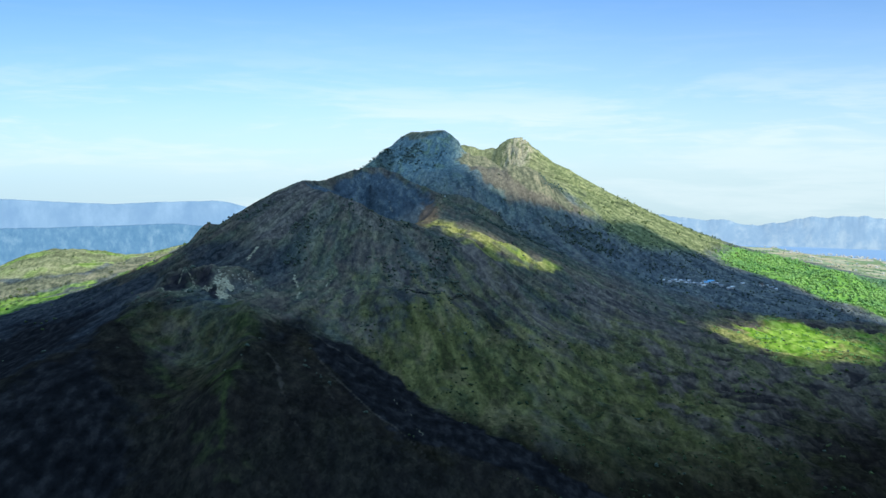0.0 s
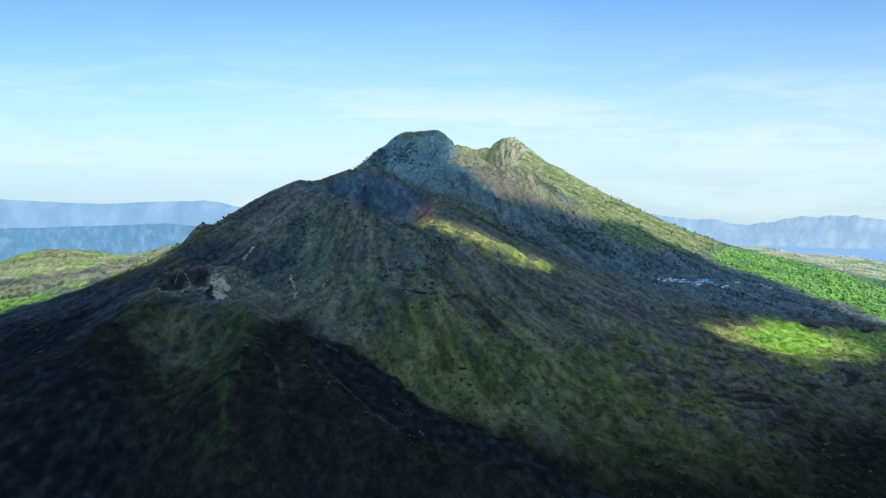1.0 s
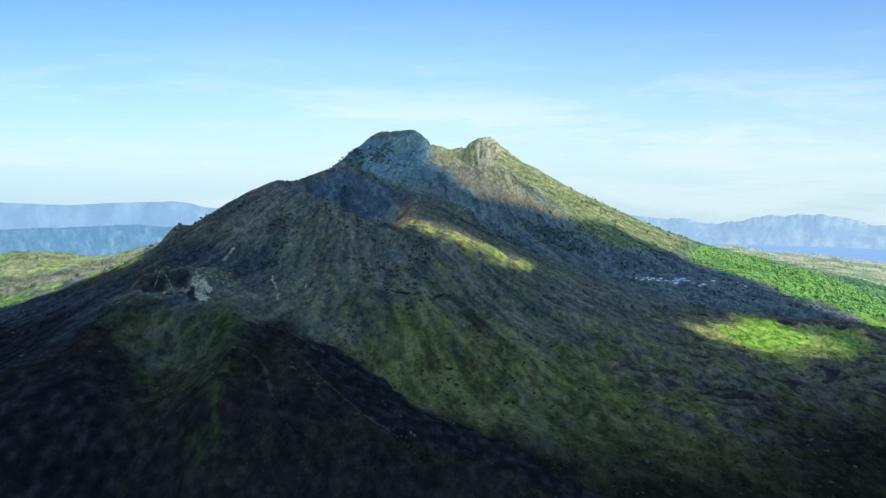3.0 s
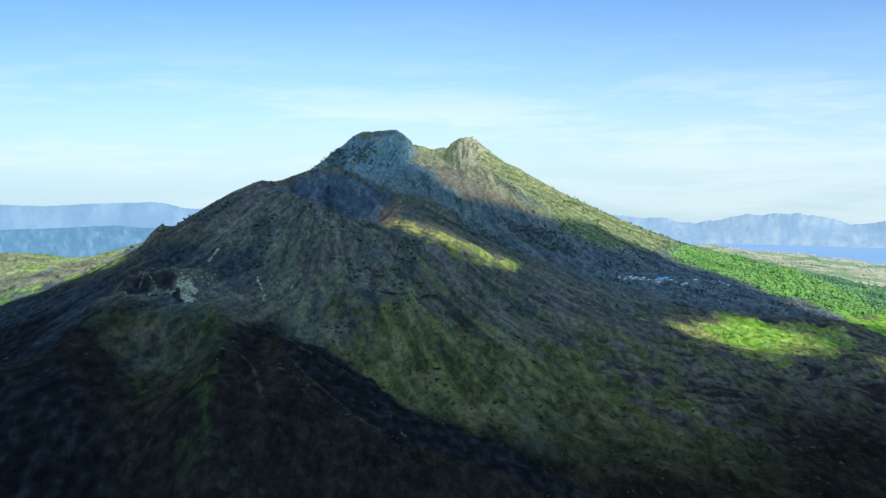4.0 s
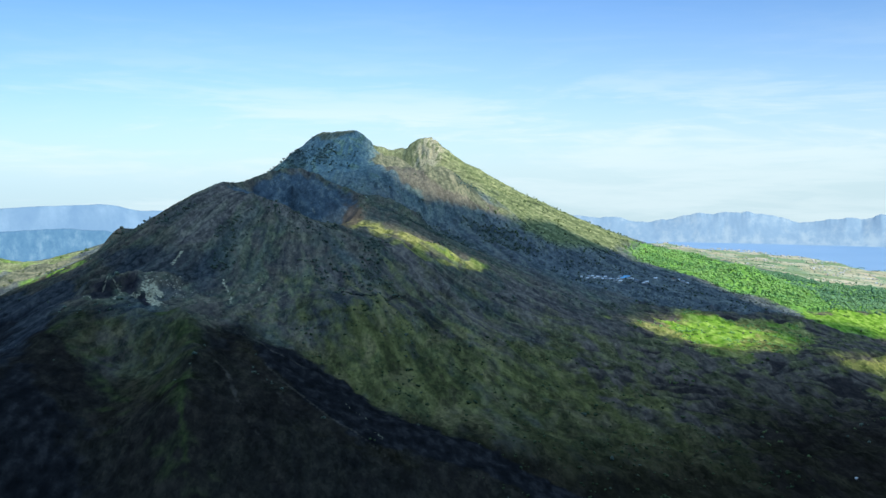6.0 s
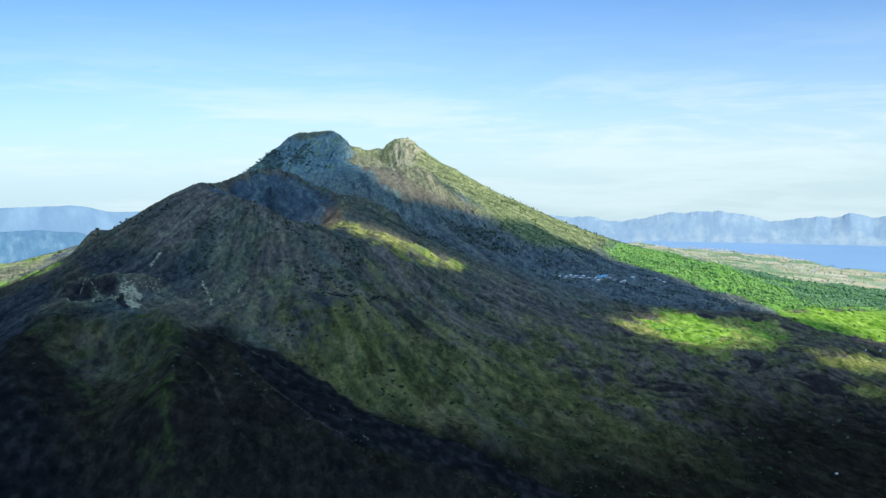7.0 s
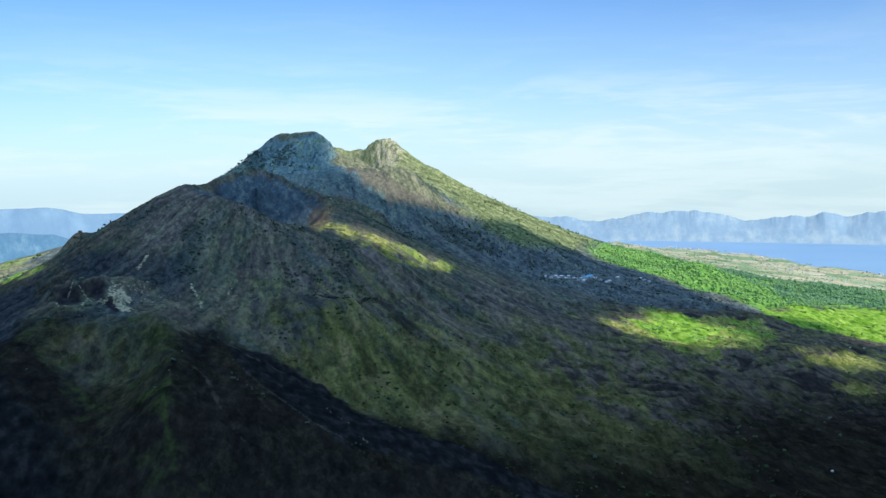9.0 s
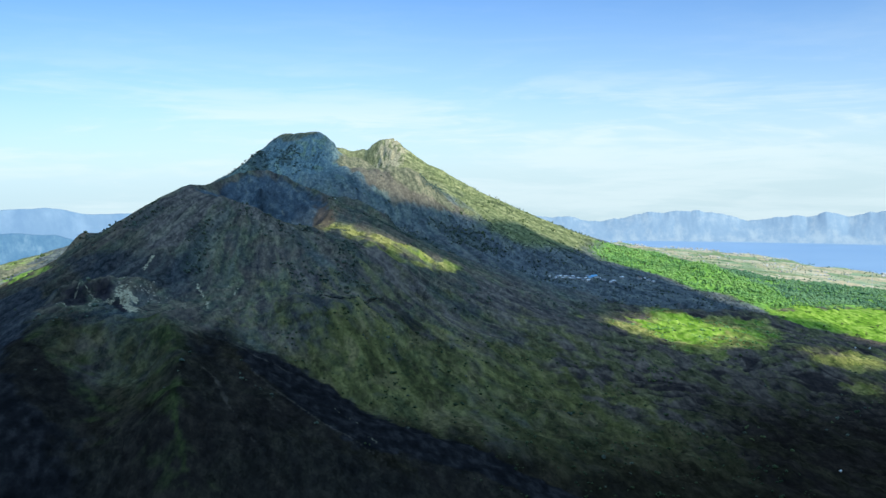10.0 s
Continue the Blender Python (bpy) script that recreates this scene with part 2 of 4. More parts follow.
    rope = 0.85 * rough(wx * 0.7 + wy * 0.3, wy * 0.6, 19, 3, 37, 0.55, True) + 0.45 * rough(wx, wy * 0.6, 48, 2, 43, 0.5, True) - 1.05
    h = h + plain * 2.8 * rope
    # ridges of the near spur; the dark tongue runs in its own bed between two banks
    for k, line in enumerate(RIDGES):
        h = h + (9.5, 3.0, 5.0)[k] * np.exp(-((along(line, x, y) / (15, 10, 18)[k]) ** 2)) * (1 + 0.4 * lumps)
    bed = np.exp(-((along(TONGUE_BANK, x, y) / 16) ** 2)) * 2.6 - 4.5 * np.exp(-((along(LAVA_EDGE, x, y) / 17) ** 2))
    h = h + bed * rise(420, 520, y)
    # a low scarp and small pits below the side cone
    h = h + 11 * rise(856, 884, y + 5 * lumps) * rise(950, 886, y) * rise(-296, -274, x) * rise(-182, -206, x)
    hollow = 0 * x
    worn = 0.16 * rough(x, y, 12, 3, 93)
    for cx, cy, wide, deep_y, deep, dark in PITS:
        d = np.hypot((x - cx) / wide, (y - cy) / deep_y) + worn
        back = rise(-0.4, 0.5, (y - cy) / deep_y)
        edge = np.exp(-(((d - 1.12) / 0.17) ** 2))
        h = h - deep * rise(1.08, 0.45, d) + (1.5 + 0.3 * deep * back) * edge
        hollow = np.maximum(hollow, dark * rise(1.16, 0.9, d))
    # the lake bed, and the drop of the land behind the far rim
    wet = inside(SHORE, x, y) + 12 * rough(x, y, 90, 3, 41)
    h = np.where(h < 30, mixed(h, -8.0, rise(-14, 14, wet)), h)
    h = h - 260 * rise(3250, 3900, np.hypot(x, y))
    if parts is not None:
        parts.update(rib=rib, rope=rope * plain, plain=plain, high=forms[0], side=forms[1], bowl=rise(1.06, 0.84, r2 / SIDE_R + 0.10 * rough(x, y, 22, 3, 73)), front=front, wet=wet, hollow=hollow, streak=streak)
    return h


def lattice(near, far, low, high, step, growth=1.09):
    """Steps that are even from near to far and grow beyond it."""
    mid = np.arange(near, far, step)
    out = [mid[-1]]
    s = step
    while out[-1] < high:
        s *= growth
        out.append(out[-1] + s)
    back = [mid[0]]
    s = step
    while back[-1] > low:
        s *= growth
        back.append(back[-1] - s)
    return np.concatenate([back[:0:-1], mid, out[1:]])


def sheet(name, x, y, z, mat, masks=()):
    """A grid mesh with smooth shading."""
    rows, cols = x.shape
    me = bpy.data.meshes.new(name)
    me.vertices.add(rows * cols)
    me.vertices.foreach_set("co", np.stack([x, y, z], -1).astype(np.float32).ravel())
    i = np.arange(rows * cols).reshape(rows, cols)
    quads = np.stack([i[:-1, :-1], i[:-1, 1:], i[1:, 1:], i[1:, :-1]], -1).reshape(-1, 4)
    me.loops.add(quads.size)
    me.loops.foreach_set("vertex_index", quads.ravel().astype(np.int32))
    me.polygons.add(len(quads))
    me.polygons.foreach_set("loop_start", np.arange(0, quads.size, 4, dtype=np.int32))
    me.update(calc_edges=True)
    me.shade_smooth()
    for key, value in dict(masks).items():
        me.attributes.new(key, "FLOAT", "POINT").data.foreach_set("value", value.astype(np.float32).ravel())
    me.materials.append(mat)
    return new(name, me)


# ---- ground cover ----
GREEN = [(-110, 820), (-61, 848), (-32, 872), (0, 880), (40, 880), (90, 880), (150, 890), (200, 850), (232, 780), (262, 680), (280, 560), (250, 430), (120, 440), (64, 545), (12, 568), (-17, 584), (-35, 598), (-55, 616), (-72, 648), (-91, 688), (-106, 730)]
# where the grass is thickest, bare brown slopes, and patches of dense dark scrub
LUSH = [(-46, 812), (-22, 858), (-10, 825), (20, 804), (67, 771), (80, 700), (51, 672), (20, 676), (-4, 708), (-26, 755)]
BROWNS = [
    [(-2, 1063), (35, 1025), (72, 1006), (102, 950), (121, 884), (80, 876), (52, 931), (25, 962)],
    [(151, 1055), (200, 1064), (246, 1007), (259, 903), (221, 852), (190, 908), (152, 957), (127, 992)],
    [(-244, 1110), (-192, 1126), (-153, 1200), (-144, 1056), (-163, 1001), (-184, 980), (-212, 971)],
    [(-123, 1068), (-94, 1066), (-60, 1062), (-42, 1053), (-54, 1030), (-85, 1012), (-113, 1012)],
    [(-60, 960), (-20, 940), (10, 900), (-10, 880), (-60, 900)],
    [(-160, 1010), (-140, 1060), (-128, 1050), (-146, 990)],
    [(-82, 800), (-55, 806), (-22, 748), (-45, 752), (-66, 780)],
]
SCRUBS = [
    [(-10, 1003), (8, 1029), (10, 958), (14, 922), (-7, 913), (-11, 955)],
    [(-73, 1560), (-59, 1600), (-44, 1593), (-44, 1549), (-55, 1537), (-68, 1540)],
    [(-68, 1598), (-50, 1612), (-38, 1600), (-55, 1590)],
    [(160, 1481), (196, 1590), (208, 1550), (204, 1510), (180, 1468), (163, 1458)],
    [(-165, 1010), (-150, 1035), (-146, 990), (-150, 950), (-160, 960)],
    [(-120, 1660), (-95, 1640), (-85, 1560), (-100, 1500), (-125, 1560)],
    [(40, 1180), (90, 1190), (95, 1150), (50, 1140)],
    [(60, 1300), (120, 1330), (150, 1290), (90, 1260)],
    [(160, 1380), (230, 1400), (260, 1350), (190, 1320)],
    [(-322, 1150), (-302, 1188), (-276, 1182), (-268, 1140), (-288, 1118)],
    [(-245, 1085), (-225, 1110), (-205, 1080), (-225, 1060)],
]
TAN = [(32, 1560), (60, 1600), (100, 1560), (110, 1470), (150, 1450), (200, 1468), (250, 1480), (220, 1440), (150, 1400), (110, 1396), (66, 1418), (42, 1467)]
# dark patches painted for shaded alcoves in the scarp behind the pits
ALCOVE_SHADE = [
    [(-262, 880), (-251, 874), (-240, 846), (-232, 803), (-243, 792), (-253, 806)],
    [(-244, 890), (-236, 896), (-221, 876), (-219, 862), (-222, 838), (-234, 850)],
    [(-222, 845), (-217, 852), (-206, 824), (-199, 797), (-207, 792)],
]
TERRACE = [(-243, 778), (-209, 815), (-183, 795), (-179, 747), (-206, 739), (-231, 740)]
FIELD = [(345, 1045), (395, 1090), (440, 1092), (455, 1040), (425, 970), (385, 905), (358, 920), (350, 970)]
MEADOW = [(296, 1011), (338, 1045), (405, 1115), (445, 1112), (490, 1085), (545, 1070), (500, 960), (430, 890), (345, 880), (325, 950)]
WOODS = [(620, 1700), (500, 1570), (432, 1420), (497, 1345), (533, 1278), (566, 1218), (592, 1165), (640, 1185), (720, 1235), (900, 1290), (1060, 1340), (1120, 1500), (960, 1588), (880, 1600), (843, 1680), (720, 1770)]
STRIP = [(-38, 1130), (-7, 1106), (23, 1096), (58, 1072), (100, 1079), (136, 1070), (133, 1048), (100, 1022), (61, 1020), (32, 1028), (11, 1053), (-8, 1075), (-30, 1085)]
LEFT_GREEN = [(-760, 1182), (-608, 1232), (-582, 1262), (-561, 1285), (-524, 1316), (-491, 1339), (-462, 1400), (-430, 1480), (-400, 1480), (-430, 1390), (-480, 1322), (-520, 1304), (-545, 1240), (-546, 1182), (-537, 1087), (-640, 1027)]
LEFT_LAVA = [(-460, 929), (-458, 963), (-425, 958), (-370, 927), (-333, 883), (-263, 675), (-268, 640), (-267, 583), (-420, 480), (-560, 700)]
TONGUE = [*LAVA_EDGE[:-1], (120, 480), *TONGUE_BANK[-2::-1]]
NEAR = [(-700, 200), (-480, 480), (-290, 669), (-190, 690), (-125, 800), *LAVA_EDGE, (220, 200)]
# the green face of the near spur, and the black slope beside it
FACE = [(-264, 690), (-262, 745), (-243, 756), (-229, 738), (-180, 770), (-156, 745), (-146, 720), (-137, 645), (-133, 570), (-150, 560), (-172, 590), (-190, 566), (-225, 660), (-250, 690)]
BLACK = [(-275, 585), (-249, 628), (-214, 592), (-193, 546), (-180, 505), (-172, 437), (-213, 430), (-330, 430), (-300, 520)]
FARMS = [(860, 1640), (885, 1605), (960, 1592), (1120, 1505), (1500, 1400), (1400, 2900), (1000, 3000), (960, 2300), (850, 1760)]
THICKET = [(330, 1200), (400, 1140), (480, 1115), (590, 1112), (592, 1170), (555, 1270), (470, 1360), (380, 1450), (260, 1480), (190, 1400), (250, 1260)]

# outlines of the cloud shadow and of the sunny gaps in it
# SHADE runs on behind the eye, added there to dim the foreground
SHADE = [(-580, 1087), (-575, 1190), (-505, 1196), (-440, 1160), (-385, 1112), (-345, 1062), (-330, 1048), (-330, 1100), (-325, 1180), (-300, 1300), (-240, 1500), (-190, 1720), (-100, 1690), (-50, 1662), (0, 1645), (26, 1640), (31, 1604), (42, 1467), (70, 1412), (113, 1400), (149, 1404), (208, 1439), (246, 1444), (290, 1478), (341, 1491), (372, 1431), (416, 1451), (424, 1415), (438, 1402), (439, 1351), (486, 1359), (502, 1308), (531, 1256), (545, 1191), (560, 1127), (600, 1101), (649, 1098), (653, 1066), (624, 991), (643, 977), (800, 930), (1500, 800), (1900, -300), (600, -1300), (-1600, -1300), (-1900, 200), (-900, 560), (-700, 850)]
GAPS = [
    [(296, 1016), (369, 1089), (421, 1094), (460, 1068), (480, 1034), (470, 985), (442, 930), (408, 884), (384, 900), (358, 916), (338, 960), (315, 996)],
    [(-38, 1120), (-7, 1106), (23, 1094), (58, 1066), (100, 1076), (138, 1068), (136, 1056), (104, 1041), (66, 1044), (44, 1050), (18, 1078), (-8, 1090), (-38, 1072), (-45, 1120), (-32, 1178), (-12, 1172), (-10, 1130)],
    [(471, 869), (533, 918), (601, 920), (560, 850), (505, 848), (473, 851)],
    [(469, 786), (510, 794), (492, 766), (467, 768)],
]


def cover(x, y, z, p):
    """How much of each kind of ground, and of painted sun and shade, lies where."""
    soft = 14 * rough(x, y, 45, 3, 51) + 6 * rough(x, y, 9, 2, 57)
    area = lambda outline, edge, wave=1.0: rise(-edge, edge, inside(outline, x, y) + wave * soft)  # noqa: E731
    line = lambda points, width: rise(width * 1.3, width * 0.5, along(points, x, y) + 0.12 * soft)  # noqa: E731
    patches = [[(19, 916), (45, 916), (56, 869), (51, 842), (29, 855), (20, 886)], [(-152, 713), (-141, 733), (-131, 715), (-123, 643), (-134, 612), (-140, 650)]]
    lava = np.maximum(area(TONGUE, 11, 0.8) * mixed(0.45, 1.0, rise(810, 720, y)), np.maximum(0.56 * area(patches[0], 12, 1.2), 0.55 * area(patches[1], 18, 1.4)))
    lava = np.maximum(lava, 0.9 * line([(-34, 878), (-10, 872), (10, 890), (20, 905)], 2.5))
    # left valley and black slope painted darker with lava colour, for their shade
    lava = np.maximum(lava, 0.75 * area(LEFT_LAVA, 30, 1.5))
    lava = np.maximum(lava, 0.95 * area(BLACK, 30, 1.6))
    band = area([(-800, 1291), (-641, 1301), (-595, 1308), (-565, 1335), (-534, 1342), (-525, 1386), (-517, 1436), (-470, 1520), (-430, 1560), (-455, 1450), (-491, 1339), (-524, 1316), (-561, 1285), (-582, 1262), (-608, 1232), (-760, 1182)], 8, 0.5)
    # near: dark lava low down, plus foreground shade put into the colour
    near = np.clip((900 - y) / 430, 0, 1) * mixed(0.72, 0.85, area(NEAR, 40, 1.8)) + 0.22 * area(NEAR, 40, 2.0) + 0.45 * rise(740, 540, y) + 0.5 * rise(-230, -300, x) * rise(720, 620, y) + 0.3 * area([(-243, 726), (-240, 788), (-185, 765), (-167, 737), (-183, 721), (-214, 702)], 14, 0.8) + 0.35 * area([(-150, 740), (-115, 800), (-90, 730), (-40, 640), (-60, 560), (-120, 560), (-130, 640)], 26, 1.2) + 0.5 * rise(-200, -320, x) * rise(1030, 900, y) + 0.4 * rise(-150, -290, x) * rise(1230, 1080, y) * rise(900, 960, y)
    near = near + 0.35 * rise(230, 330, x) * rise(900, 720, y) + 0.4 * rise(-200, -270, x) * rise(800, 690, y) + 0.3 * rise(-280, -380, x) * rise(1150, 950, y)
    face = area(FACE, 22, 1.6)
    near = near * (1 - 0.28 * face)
    crest = 0.95 * area([(-179, 770), (-156, 745), (-148, 720), (-138, 645), (-134, 578), (-142, 561), (-157, 570), (-163, 640), (-168, 700)], 14, 0.9) * rise(-0.9, 0.5, rough(x, y, 22, 4, 97))
    crest = np.maximum(crest, 0.8 * area([(-264, 681), (-260, 742), (-243, 748), (-229, 734), (-201, 677), (-174, 575), (-190, 566), (-225, 660), (-252, 695)], 14, 1.0) * rise(-0.7, 0.6, rough(x, y, 24, 4, 96)))
    crest = np.maximum(crest, 0.62 * area([(-153, 534), (-136, 544), (-125, 536), (-112, 480), (-152, 475)], 14, 1.2) * rise(-0.6, 0.7, rough(x, y, 20, 4, 98)))
    crest = np.maximum(crest, 0.9 * line([(-144, 622), (-138, 570), (-136, 552), (-132, 536), (-127, 510)], 2.2))
    grass = np.maximum(np.maximum(0.72 * area(GREEN, 58, 3.4), 1.1 * area(LUSH, 34, 2.4)), 0.4 * area([(-60, 960), (60, 940), (150, 910), (260, 830), (220, 780), (0, 790), (-70, 860)], 40, 2.6))
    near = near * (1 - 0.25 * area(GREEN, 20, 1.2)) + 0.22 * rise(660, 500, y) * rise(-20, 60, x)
    grass = np.maximum(grass, 0.5 * face)
    grass = np.maximum(grass, 0.45 * area([(-120, 900), (-60, 960), (20, 1000), (110, 980), (190, 1010), (260, 960), (250, 860), (120, 850), (-40, 850)], 50, 2.6))
    grass = np.maximum(grass, 0.5 * area([(-110, 880), (-60, 900), (-20, 890), (-30, 830), (-80, 810)], 25, 1.6))
    # green growth, painted brighter where the cloud gaps let the sun in
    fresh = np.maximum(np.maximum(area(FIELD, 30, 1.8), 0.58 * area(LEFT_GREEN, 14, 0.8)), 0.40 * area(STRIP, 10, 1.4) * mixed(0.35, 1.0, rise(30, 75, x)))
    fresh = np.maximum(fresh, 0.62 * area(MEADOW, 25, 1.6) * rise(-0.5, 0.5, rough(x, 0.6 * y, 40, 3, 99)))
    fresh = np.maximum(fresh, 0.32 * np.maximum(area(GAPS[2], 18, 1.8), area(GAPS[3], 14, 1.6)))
    fresh = np.maximum(fresh, 0.8 * area([(556, 1112), (598, 1172), (720, 1240), (900, 1295), (1150, 1360), (1150, 1000), (700, 960), (620, 1040)], 25, 1.5))
    fresh = np.maximum(fresh, 0.60 * rise(-0.9, 0.3, rough(x, y, 28, 3, 175)) * area([(-620, 1250), (-480, 1290), (-400, 1230), (-345, 1125), (-318, 1088), (-330, 1056), (-380, 1104), (-440, 1152), (-505, 1186), (-620, 1200)], 10, 0.6))
    hill = rise(0, 90, 290 - np.hypot(x + 640, y - 1550)) * rise(-6, 8, inside([(-950, 1281), (-641, 1301), (-595, 1308), (-565, 1335), (-534, 1342), (-525, 1386), (-517, 1436), (-470, 1500), (-420, 1800), (-950, 1800)], x, y) + 0.3 * soft)
    fresh = np.maximum(fresh, 0.48 * hill * rise(-0.6, 0.4, rough(x, y, 60, 3, 173)))
    # yellow growth of the sunny gaps, their sunlight painted in as paler colour
    sunny_straw = np.maximum(area(MEADOW, 30, 2.0), np.maximum(area(GAPS[2], 30, 2.0), area(GAPS[3], 20, 2.0)))
    sunny_straw = np.maximum(sunny_straw, 0.8 * area(STRIP, 8, 0.6) * mixed(0.25, 1.0, rise(-0.5, 0.3, rough(x, y, 24, 3, 181))))
    dry = np.maximum(hill, rise(200, 250, z) * rise(60, 160, x + 0.25 * (y - 1500)))
    dry = np.maximum(dry, rise(120, 160, z) * rise(330, 420, x) * rise(1350, 1500, y))
    bare = area([(33, 1610), (83, 1774), (140, 1640), (190, 1500), (210, 1440), (130, 1425), (87, 1460), (45, 1530), (25, 1560)], 14, 0.7)
    bare = np.maximum(bare, 0.85 * band)
    bare = np.maximum(bare, 0.8 * area([(-75, 1670), (-30, 1720), (10, 1660), (0, 1618), (-56, 1625)], 8, 0.4))
    bare = np.maximum(bare, 0.5 * rise(2.2, -1.0, p["rib"]) * rise(150, 185, z) * rise(20, -60, x) * rise(1250, 1150, y) * (1 - p["bowl"]))
    bare = np.maximum(bare, 0.45 * np.exp(-((x - 160) ** 2 + (y - 1790) ** 2) / 60**2))
    pale = np.maximum(0.95 * line([(-154, 932), (-150, 918), (-143, 897), (-139, 860)], 2.0), 0.95 * line([(-123, 923), (-113, 924), (-117, 902)], 1.2))
    pale = np.maximum(pale, 0.9 * line([(-207, 954), (-204, 964), (-201, 975)], 1.6))
    pale = np.maximum(pale, 0.85 * line([(-78, 1192), (-73, 1187), (-70, 1182), (-66, 1172)], 2.2))
    pale = np.maximum(pale, 0.7 * line([(-38, 675), (-31, 661), (-21, 643)], 1.7))
    pale = np.maximum(pale, 0.7 * line([(-23, 615), (-16, 611), (-12, 603)], 1.5))
    pale = np.maximum(pale, 0.95 * line([(-262, 822), (-257, 815), (-249, 801), (-242, 796)], 1.3))
    pale = np.maximum(pale, 1.45 * area([(-221, 873), (-208, 876), (-200, 867), (-192, 806), (-197, 791), (-206, 822), (-214, 850)], 5, 0.6) * mixed(0.62, 1.0, rise(-0.4, 0.3, rough(x, y, 7, 3, 92))))
    pale = np.maximum(pale, 0.8 * line([(-257, 872), (-250, 876), (-244, 880), (-234, 844), (-232, 809)], 2.0))
    pale = np.maximum(pale, 0.85 * line([(-232, 838), (-223, 834), (-219, 851), (-219, 870), (-215, 877)], 1.8))
    pale = np.maximum(pale, 0.6 * line([(-265, 892), (-247, 894), (-233, 928), (-223, 936)], 1.6))
    pale = np.maximum(pale, 0.6 * line([(-205, 885), (-193, 906), (-195, 887)], 1.6))
    pale = np.maximum(pale, 1.9 * np.exp(-(((x - 143) / 33) ** 2) - ((y - 1762) / 50) ** 2) * rise(-0.7, 0.2, rough(x, y, 12, 3, 91)))
    trail = np.maximum(line([(-97, 695), (-85, 672), (-67, 645), (-51, 619), (-32, 600), (-10, 570)], 2.2), 0.6 * line([(-123, 690), (-108, 668), (-88, 645), (-70, 610), (-50, 575)], 2.6))
    trail = np.maximum(trail, np.maximum(0.7 * line([(-130, 660), (-118, 640), (-108, 600), (-92, 560)], 2.0), 0.8 * line([(-123, 778), (-103, 750), (-86, 738), (-66, 730)], 2.0)))
    rust = area([(-44, 1070), (-43, 1120), (-28, 1186), (-8, 1176), (-7, 1120), (-20, 1080)], 7, 0.5)
    woods = area(WOODS, 16)
    farms = np.maximum(area(FARMS, 20), rise(2750, 2900, y) * rise(800, 1000, x))
    # shade inside the pits and alcoves, painted as dark ground
    hollow = np.max([0.8 * p["hollow"], *[area(q, 4, 0.35) for q in ALCOVE_SHADE]], axis=0)
    brown = np.max([area(q, 14, 1.2) for q in BROWNS], axis=0)
    scrubs = np.max([area(q, 8, 0.9) for q in SCRUBS], axis=0)
    tan = area(TAN, 14, 0.9)
    navy = area([(-560, 1200), (-430, 1090), (-330, 1010), (-285, 930), (-268, 800), (-264, 700), (-272, 600), (-420, 480), (-700, 700), (-700, 1000)], 16, 0.9)
    navy = np.maximum(navy, 0.7 * area([(-300, 1060), (-230, 1020), (-180, 990), (-150, 950), (-160, 880), (-200, 900), (-270, 930)], 18, 1.0))
    share = rise(-40, 40, p["high"] - p["side"])
    ash = np.maximum(np.maximum(0.9 * p["bowl"], 0.5 * area(TERRACE, 12, 0.8)), 0.5 * rise(0.0, 4.0, -p["rib"]) * rise(130, 150, z))
    flank = rise(110, 160, z) * rise(150, 330, x + 0.2 * (y - 1500)) * rise(1300, 1450, y)
    thicket = area(THICKET, 60, 2.4)
    return {"navy": navy, "brown": brown, "scrubs": scrubs, "tan": tan, "share": share, "lava": lava, "thicket": thicket, "sunny_straw": sunny_straw, "hollow": hollow, "trail": trail, "flank": flank, "near": near, "grass": grass, "crest": crest, "fresh": fresh, "dry": dry, "bare": bare, "pale": pale, "rust": rust, "woods": woods, "farms": farms, "ash": ash, "rib": p["rib"], "rope": p["rope"], "plain": p["plain"], "streak": p["streak"], "front": p["front"]}


m_ground, n = material("volcanic_slope")
at = n.place()
lean = n.node("ShaderNodeVectorMath", 0, {0: at, 1: (1.0, 0.42, 0.8)}, operation="MULTIPLY")
mid, big, fine = n.noise(lean, 7.0, 4, 0.52), n.noise(lean, 60, 4, 0.55), n.noise(at, 2.4, 3, 0.5)
run = n.noise(lean, 22, 5, 0.56, 0.5)
spots = n.noise(lean, 3.4, 3, 0.5)


def tufts(size):
    """A random tone for each small clump of plants or stones."""
    warped = n.node("ShaderNodeVectorMath", 0, {0: lean, 1: n.node("ShaderNodeVectorMath", 0, {0: n.node("ShaderNodeTexNoise", "Color", {"Vector": lean, "Scale": 1 / size}), 1: (size, size, size)}, operation="MULTIPLY")}, operation="ADD")
    return n.node("ShaderNodeSeparateColor", 0, {0: n.node("ShaderNodeTexVoronoi", "Color", {"Vector": warped, "Scale": 1 / size})})


tuft = n.maths("ADD", n.maths("MULTIPLY", tufts(3.6), 0.55), n.maths("MULTIPLY", tufts(1.7), 0.45))
rib, rope = n.attr("rib"), n.attr("rope")
streak = n.maths("MULTIPLY", n.attr("streak"), n.maths("SUBTRACT", 1.0, n.maths("MULTIPLY", n.attr("front"), 0.8)))


def where(name, jitter, low, high):
    return n.band(n.maths("ADD", n.attr(name), jitter), low, high)


def by(value, k):
    return n.maths("MULTIPLY", value, k)


